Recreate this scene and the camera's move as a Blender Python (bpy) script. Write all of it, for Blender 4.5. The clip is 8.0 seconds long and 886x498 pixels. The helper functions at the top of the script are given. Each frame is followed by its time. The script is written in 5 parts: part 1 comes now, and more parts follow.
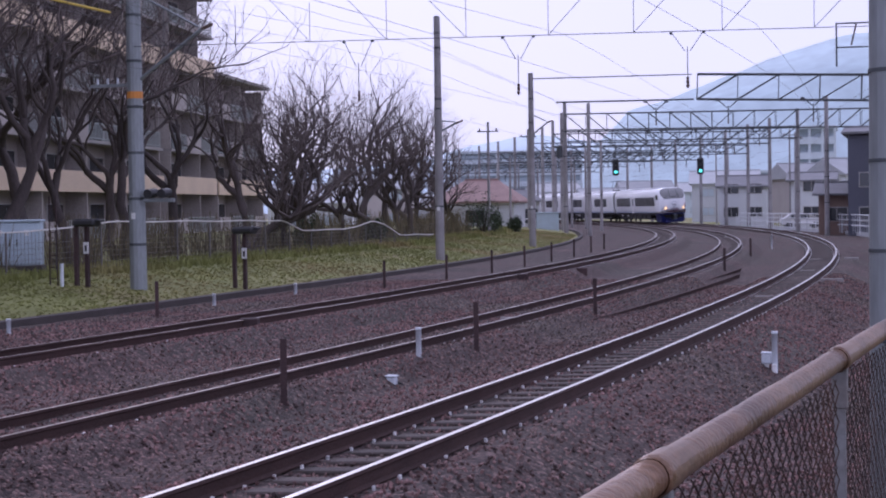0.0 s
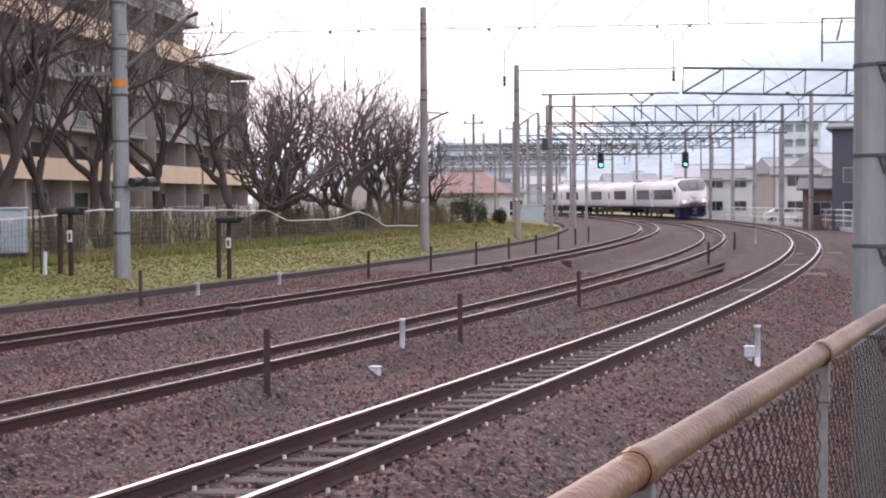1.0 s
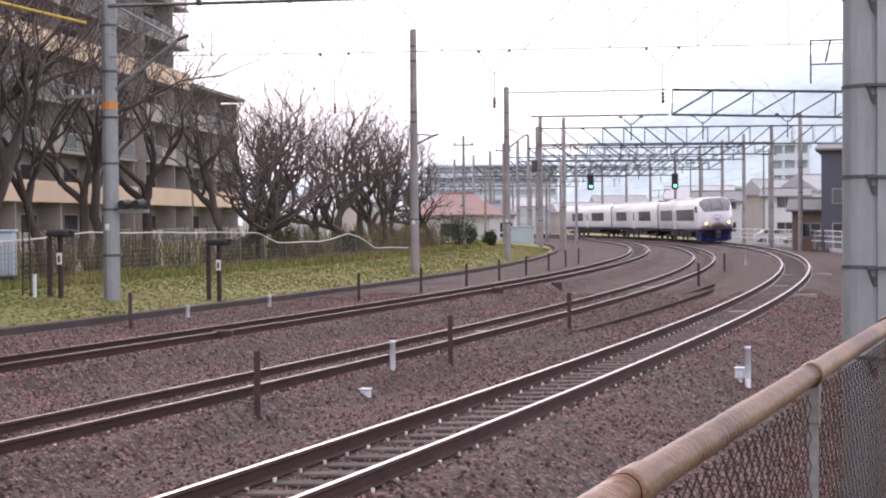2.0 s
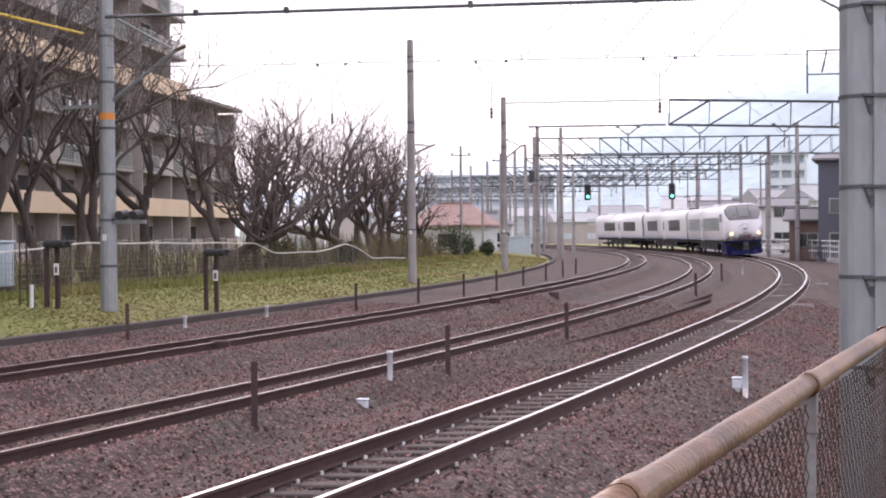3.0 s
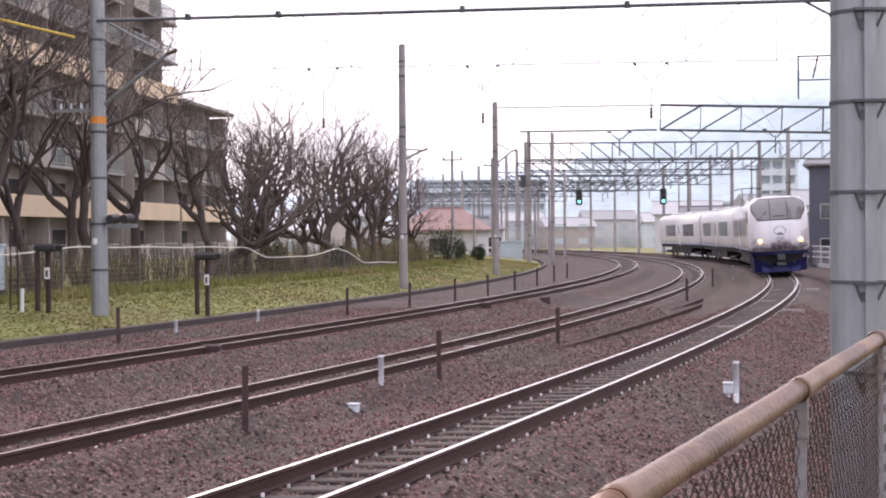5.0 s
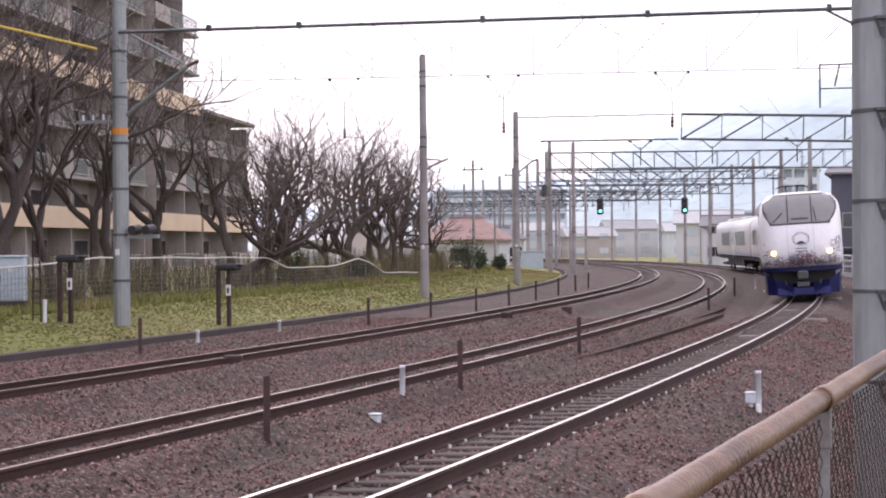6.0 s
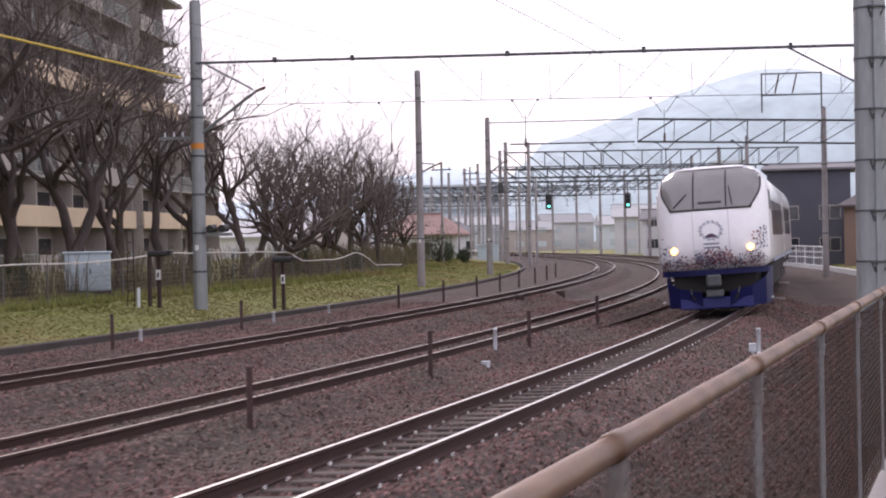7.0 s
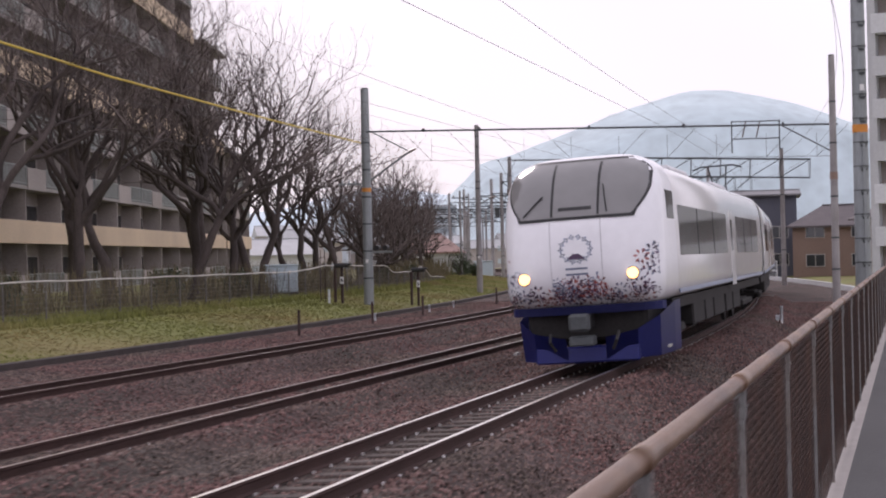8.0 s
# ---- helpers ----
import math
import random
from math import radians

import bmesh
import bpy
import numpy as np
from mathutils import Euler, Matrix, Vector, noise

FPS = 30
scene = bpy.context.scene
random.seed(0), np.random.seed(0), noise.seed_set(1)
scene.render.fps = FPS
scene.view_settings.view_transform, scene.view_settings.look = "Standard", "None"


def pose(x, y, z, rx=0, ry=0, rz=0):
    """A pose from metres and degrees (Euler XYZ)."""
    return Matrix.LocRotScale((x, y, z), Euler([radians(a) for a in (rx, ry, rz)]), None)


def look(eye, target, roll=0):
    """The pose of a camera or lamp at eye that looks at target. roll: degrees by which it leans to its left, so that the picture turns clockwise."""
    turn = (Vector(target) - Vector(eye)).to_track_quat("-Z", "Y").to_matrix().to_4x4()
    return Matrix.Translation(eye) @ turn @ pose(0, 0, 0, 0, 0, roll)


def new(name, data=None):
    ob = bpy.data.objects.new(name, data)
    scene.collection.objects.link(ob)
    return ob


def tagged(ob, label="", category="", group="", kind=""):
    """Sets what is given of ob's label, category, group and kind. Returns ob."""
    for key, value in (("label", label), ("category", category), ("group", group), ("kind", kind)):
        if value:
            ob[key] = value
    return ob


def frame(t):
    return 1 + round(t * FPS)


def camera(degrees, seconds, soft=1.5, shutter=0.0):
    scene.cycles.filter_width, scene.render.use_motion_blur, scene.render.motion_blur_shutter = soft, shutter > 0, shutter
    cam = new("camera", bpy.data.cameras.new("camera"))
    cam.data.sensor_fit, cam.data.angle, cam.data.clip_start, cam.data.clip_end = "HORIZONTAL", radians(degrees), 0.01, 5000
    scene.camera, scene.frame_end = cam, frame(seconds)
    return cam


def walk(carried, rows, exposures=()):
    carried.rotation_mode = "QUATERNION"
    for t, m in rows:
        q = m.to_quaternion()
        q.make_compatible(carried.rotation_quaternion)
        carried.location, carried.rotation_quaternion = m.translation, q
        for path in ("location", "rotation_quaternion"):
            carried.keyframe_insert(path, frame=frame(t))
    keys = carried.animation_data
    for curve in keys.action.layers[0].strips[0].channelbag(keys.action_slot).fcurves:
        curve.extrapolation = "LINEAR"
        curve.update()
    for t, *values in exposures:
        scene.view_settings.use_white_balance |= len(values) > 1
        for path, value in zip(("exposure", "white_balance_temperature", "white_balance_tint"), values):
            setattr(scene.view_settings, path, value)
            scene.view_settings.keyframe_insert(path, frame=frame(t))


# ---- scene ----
# ---------------------------------------------------------------- camera
def aim(x, y, z, heading, tilt, roll):
    """Pose of the camera: heading clockwise from +y, tilt up, roll to its left (degrees)."""
    return pose(x, y, z, 90 + tilt, 0, -heading) @ pose(0, 0, 0, 0, 0, roll)


EYE = 2.032
cam = camera(32.4, 8.0, soft=2.0, shutter=0.12)
walk(cam, [
    (0.0, aim(0, 0, EYE, -1.65, -1.54, -0.89)),
    (0.5, aim(0, 0, EYE, -1.38, -2.20, -0.62)),
    (1.0, aim(0, 0, EYE, -1.07, -1.87, -0.37)),
    (1.5, aim(0, 0, EYE, -0.80, -1.41, -0.41)),
    (3.0, aim(0, 0, EYE, -0.59, -0.67, -0.53)),
    (3.5, aim(0, 0, EYE, -0.24, -0.63, -0.49)),
    (4.0, aim(0, 0, EYE, 0.00, -0.73, -0.43)),
    (4.5, aim(0, 0, EYE, -0.01, -0.66, -0.42)),
    (6.0, aim(0, 0, EYE, -1.05, -0.12, -0.56)),
    (6.2, aim(0.0, -0.03, EYE, -1.05, -0.08, -0.62)),
    (6.5, aim(-0.16, -0.47, EYE, -0.80, -0.12, -0.74)),
    (7.0, aim(-2.99, -7.96, 2.060, 1.70, -0.36, -1.10)),
    (7.5, aim(-6.54, -16.77, 2.062, 2.95, -0.31, -1.25)),
    (8.0, aim(-10.98, -27.92, 2.085, 4.35, 0.28, -1.30)),
], [(0.0, -0.72, 5300, 36), (0.1, -0.7, 5500, 33), (0.25, -0.62, 5850, 22), (0.55, -0.34, 5900, 20), (0.8, -0.1, 6200, 25), (1.0, 0.08, 6300, 27), (4.5, 0.18, 6300, 27), (6.2, 0.05, 6300, 27), (7.0, -0.24, 6300, 27), (8.0, -0.52, 6350, 26)])

# ---------------------------------------------------------------- light
SUN_AZ, SUN_EL = radians(-14), radians(33)
world = bpy.data.worlds.new("sky")
scene.world = world
world.use_nodes = True
wn, wl = world.node_tree.nodes, world.node_tree.links
sky = wn.new("ShaderNodeTexSky")
sky.sky_type, sky.sun_disc = "NISHITA", False
sky.sun_elevation, sky.sun_rotation = SUN_EL, SUN_AZ
sky.dust_density, sky.air_density = 3.0, 1.0
cloud_noise = wn.new("ShaderNodeTexNoise")
cloud_noise.inputs["Scale"].default_value = 2.2
cloud_noise.inputs["Detail"].default_value = 5
cloud_ramp = wn.new("ShaderNodeValToRGB")
cloud_ramp.color_ramp.elements[0].position, cloud_ramp.color_ramp.elements[0].color = 0.36, (0.80, 0.80, 0.80, 1)
cloud_ramp.color_ramp.elements[1].position, cloud_ramp.color_ramp.elements[1].color = 0.58, (0.97, 0.97, 0.97, 1)
sky_gain = wn.new("ShaderNodeMix")
sky_gain.data_type, sky_gain.blend_type = "RGBA", "MULTIPLY"
sky_gain.inputs[0].default_value = 1.0
sky_gain.inputs[7].default_value = (0.10, 0.10, 0.10, 1)
cover = wn.new("ShaderNodeMix")
cover.data_type = "RGBA"
cover.inputs[7].default_value = (1.50, 1.50, 1.53, 1)
wc = wn.new("ShaderNodeTexCoord")
wl.new(wc.outputs["Generated"], cloud_noise.inputs["Vector"])
wl.new(cloud_noise.outputs["Fac"], cloud_ramp.inputs["Fac"])
wl.new(sky.outputs["Color"], sky_gain.inputs[6])
wl.new(sky_gain.outputs[2], cover.inputs[6])
wl.new(cloud_ramp.outputs["Color"], cover.inputs[0])
wl.new(cover.outputs[2], wn["Background"].inputs["Color"])
wn["Background"].inputs["Strength"].default_value = 1.0
sun = new("sun", bpy.data.lights.new("sun", "SUN"))
sun.data.energy, sun.data.angle, sun.data.color = 1.4, radians(12), (1.0, 0.93, 0.84)
sun.matrix_world = look((0, 0, 50), (-50 * math.sin(SUN_AZ) * math.cos(SUN_EL), -50 * math.cos(SUN_AZ) * math.cos(SUN_EL), 50 - 50 * math.sin(SUN_EL)))

# ---------------------------------------------------------------- materials
def mat(name, color, rough=0.8, metal=0.0, var=0.25, scale=3.0, fine=40.0, bump=0.2, spot=None, spot_amount=0.5, island=0.0, rand=0.0, spec=0.5, stretch=(1, 1, 1), emit=0.0):
    """A procedural surface: a base colour with coarse and fine variation, optional stains, and relief."""
    m = bpy.data.materials.new(name)
    m.use_nodes = True
    n, l = m.node_tree.nodes, m.node_tree.links
    b = n["Principled BSDF"]
    b.inputs["Roughness"].default_value, b.inputs["Metallic"].default_value = rough, metal
    b.inputs["Specular IOR Level"].default_value = spec
    tc, mp = n.new("ShaderNodeTexCoord"), n.new("ShaderNodeMapping")
    mp.inputs["Scale"].default_value = stretch
    l.new(tc.outputs["Object"], mp.inputs["Vector"])
    coarse, grain = n.new("ShaderNodeTexNoise"), n.new("ShaderNodeTexNoise")
    for t, s, d in ((coarse, scale, 6), (grain, fine, 3)):
        t.inputs["Scale"].default_value, t.inputs["Detail"].default_value = s, d
        l.new(mp.outputs["Vector"], t.inputs["Vector"])
    add = n.new("ShaderNodeMath")
    add.operation = "ADD"
    l.new(coarse.outputs["Fac"], add.inputs[0])
    l.new(grain.outputs["Fac"], add.inputs[1])
    half = n.new("ShaderNodeMapRange")
    half.inputs["From Min"].default_value, half.inputs["From Max"].default_value = 0.6, 1.4
    half.inputs["To Min"].default_value, half.inputs["To Max"].default_value = 1 - var, 1 + var
    l.new(add.outputs[0], half.inputs["Value"])
    last = half.outputs["Result"]
    for amount, node, socket in ((island, "ShaderNodeNewGeometry", "Random Per Island"), (rand, "ShaderNodeObjectInfo", "Random")):
        if amount:
            src, r, mul = n.new(node), n.new("ShaderNodeMapRange"), n.new("ShaderNodeMath")
            r.inputs["To Min"].default_value, r.inputs["To Max"].default_value = 1 - amount, 1 + amount
            mul.operation = "MULTIPLY"
            l.new(src.outputs[socket], r.inputs["Value"])
            l.new(last, mul.inputs[0])
            l.new(r.outputs["Result"], mul.inputs[1])
            last = mul.outputs[0]
    base = n.new("ShaderNodeRGB")
    base.outputs[0].default_value = (*color, 1)
    col = base.outputs[0]
    if spot:
        st, rp, mx = n.new("ShaderNodeTexNoise"), n.new("ShaderNodeValToRGB"), n.new("ShaderNodeMix")
        st.inputs["Scale"].default_value, st.inputs["Detail"].default_value = scale * 0.6, 7
        rp.color_ramp.elements[0].position, rp.color_ramp.elements[1].position = 0.45, 0.65
        mx.data_type = "RGBA"
        mx.inputs[7].default_value = (*spot, 1)
        k = n.new("ShaderNodeMath")
        k.operation = "MULTIPLY"
        k.inputs[1].default_value = spot_amount
        l.new(mp.outputs["Vector"], st.inputs["Vector"])
        l.new(st.outputs["Fac"], rp.inputs["Fac"])
        l.new(rp.outputs["Color"], k.inputs[0])
        l.new(k.outputs[0], mx.inputs[0])
        l.new(col, mx.inputs[6])
        col = mx.outputs[2]
    sc = n.new("ShaderNodeVectorMath")
    sc.operation = "SCALE"
    l.new(col, sc.inputs[0])
    l.new(last, sc.inputs["Scale"])
    l.new(sc.outputs[0], b.inputs["Base Color"])
    if bump:
        bp = n.new("ShaderNodeBump")
        bp.inputs["Strength"].default_value, bp.inputs["Distance"].default_value = bump, 0.02
        l.new(add.outputs[0], bp.inputs["Height"])
        l.new(bp.outputs["Normal"], b.inputs["Normal"])
    if emit:
        b.inputs["Emission Color"].default_value = (*color, 1)
        b.inputs["Emission Strength"].default_value = emit
    return m


def glass(name, color=(0.03, 0.035, 0.04), rough=0.06):
    m = mat(name, color, rough, 0.0, 0.1, 0.6, 3.0, 0.0, spec=0.8)
    return m


def stone_bed(name, light, dark, cells):
    """Crushed stone: cells of different greys and browns with recessed gaps, their shade painted in, and broad stains.
    """
    m = bpy.data.materials.new(name)
    m.use_nodes = True
    n, l = m.node_tree.nodes, m.node_tree.links
    b = n["Principled BSDF"]
    b.inputs["Roughness"].default_value = 0.92
    tc = n.new("ShaderNodeTexCoord")
    vor, edge, stain = n.new("ShaderNodeTexVoronoi"), n.new("ShaderNodeTexVoronoi"), n.new("ShaderNodeTexNoise")
    edge.feature = "DISTANCE_TO_EDGE"
    for v in (vor, edge):
        v.inputs["Scale"].default_value = cells
        l.new(tc.outputs["Object"], v.inputs["Vector"])
    stain.inputs["Scale"].default_value, stain.inputs["Detail"].default_value = 0.35, 6
    l.new(tc.outputs["Object"], stain.inputs["Vector"])
    sep = n.new("ShaderNodeSeparateColor")
    l.new(vor.outputs["Color"], sep.inputs["Color"])
    tone = n.new("ShaderNodeValToRGB")
    e = tone.color_ramp.elements
    e[0].color, e[1].color = (*dark, 1), (*light, 1)
    mid = e.new(0.72)
    mid.color = tuple((x + y) * 0.42 for x, y in zip(dark, light)) + (1,)
    l.new(sep.outputs["Red"], tone.inputs["Fac"])
    # shade between stones painted into the colour, down to 0.35 at cell edges
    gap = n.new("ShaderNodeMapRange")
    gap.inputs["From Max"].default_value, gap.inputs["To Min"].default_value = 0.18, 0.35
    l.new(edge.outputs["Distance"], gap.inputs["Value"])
    br = n.new("ShaderNodeMapRange")
    br.inputs["From Min"].default_value, br.inputs["From Max"].default_value = 0.3, 0.7
    br.inputs["To Min"].default_value, br.inputs["To Max"].default_value = 0.72, 1.28
    l.new(stain.outputs["Fac"], br.inputs["Value"])
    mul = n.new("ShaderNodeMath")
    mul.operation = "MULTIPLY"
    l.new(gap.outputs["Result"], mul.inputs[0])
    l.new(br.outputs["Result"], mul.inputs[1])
    sc = n.new("ShaderNodeVectorMath")
    sc.operation = "SCALE"
    patch, ramp, warm, mx = n.new("ShaderNodeTexNoise"), n.new("ShaderNodeValToRGB"), n.new("ShaderNodeMix"), n.new("ShaderNodeMix")
    patch.inputs["Scale"].default_value, patch.inputs["Detail"].default_value = 0.22, 5
    ramp.color_ramp.elements[0].position, ramp.color_ramp.elements[1].position = 0.42, 0.60
    warm.data_type, warm.blend_type = "RGBA", "MULTIPLY"
    warm.inputs[0].default_value, warm.inputs[7].default_value = 1.0, (0.86, 1.06, 0.98, 1)
    mx.data_type = "RGBA"
    l.new(tc.outputs["Object"], patch.inputs["Vector"])
    l.new(patch.outputs["Fac"], ramp.inputs["Fac"])
    l.new(tone.outputs["Color"], warm.inputs[6])
    l.new(ramp.outputs["Color"], mx.inputs[0])
    l.new(tone.outputs["Color"], mx.inputs[6])
    l.new(warm.outputs[2], mx.inputs[7])
    l.new(mx.outputs[2], sc.inputs[0])
    l.new(mul.outputs[0], sc.inputs["Scale"])
    l.new(sc.outputs[0], b.inputs["Base Color"])
    bp = n.new("ShaderNodeBump")
    bp.inputs["Strength"].default_value, bp.inputs["Distance"].default_value = 1.0, 0.03
    l.new(edge.outputs["Distance"], bp.inputs["Height"])
    l.new(bp.outputs["Normal"], b.inputs["Normal"])
    return m


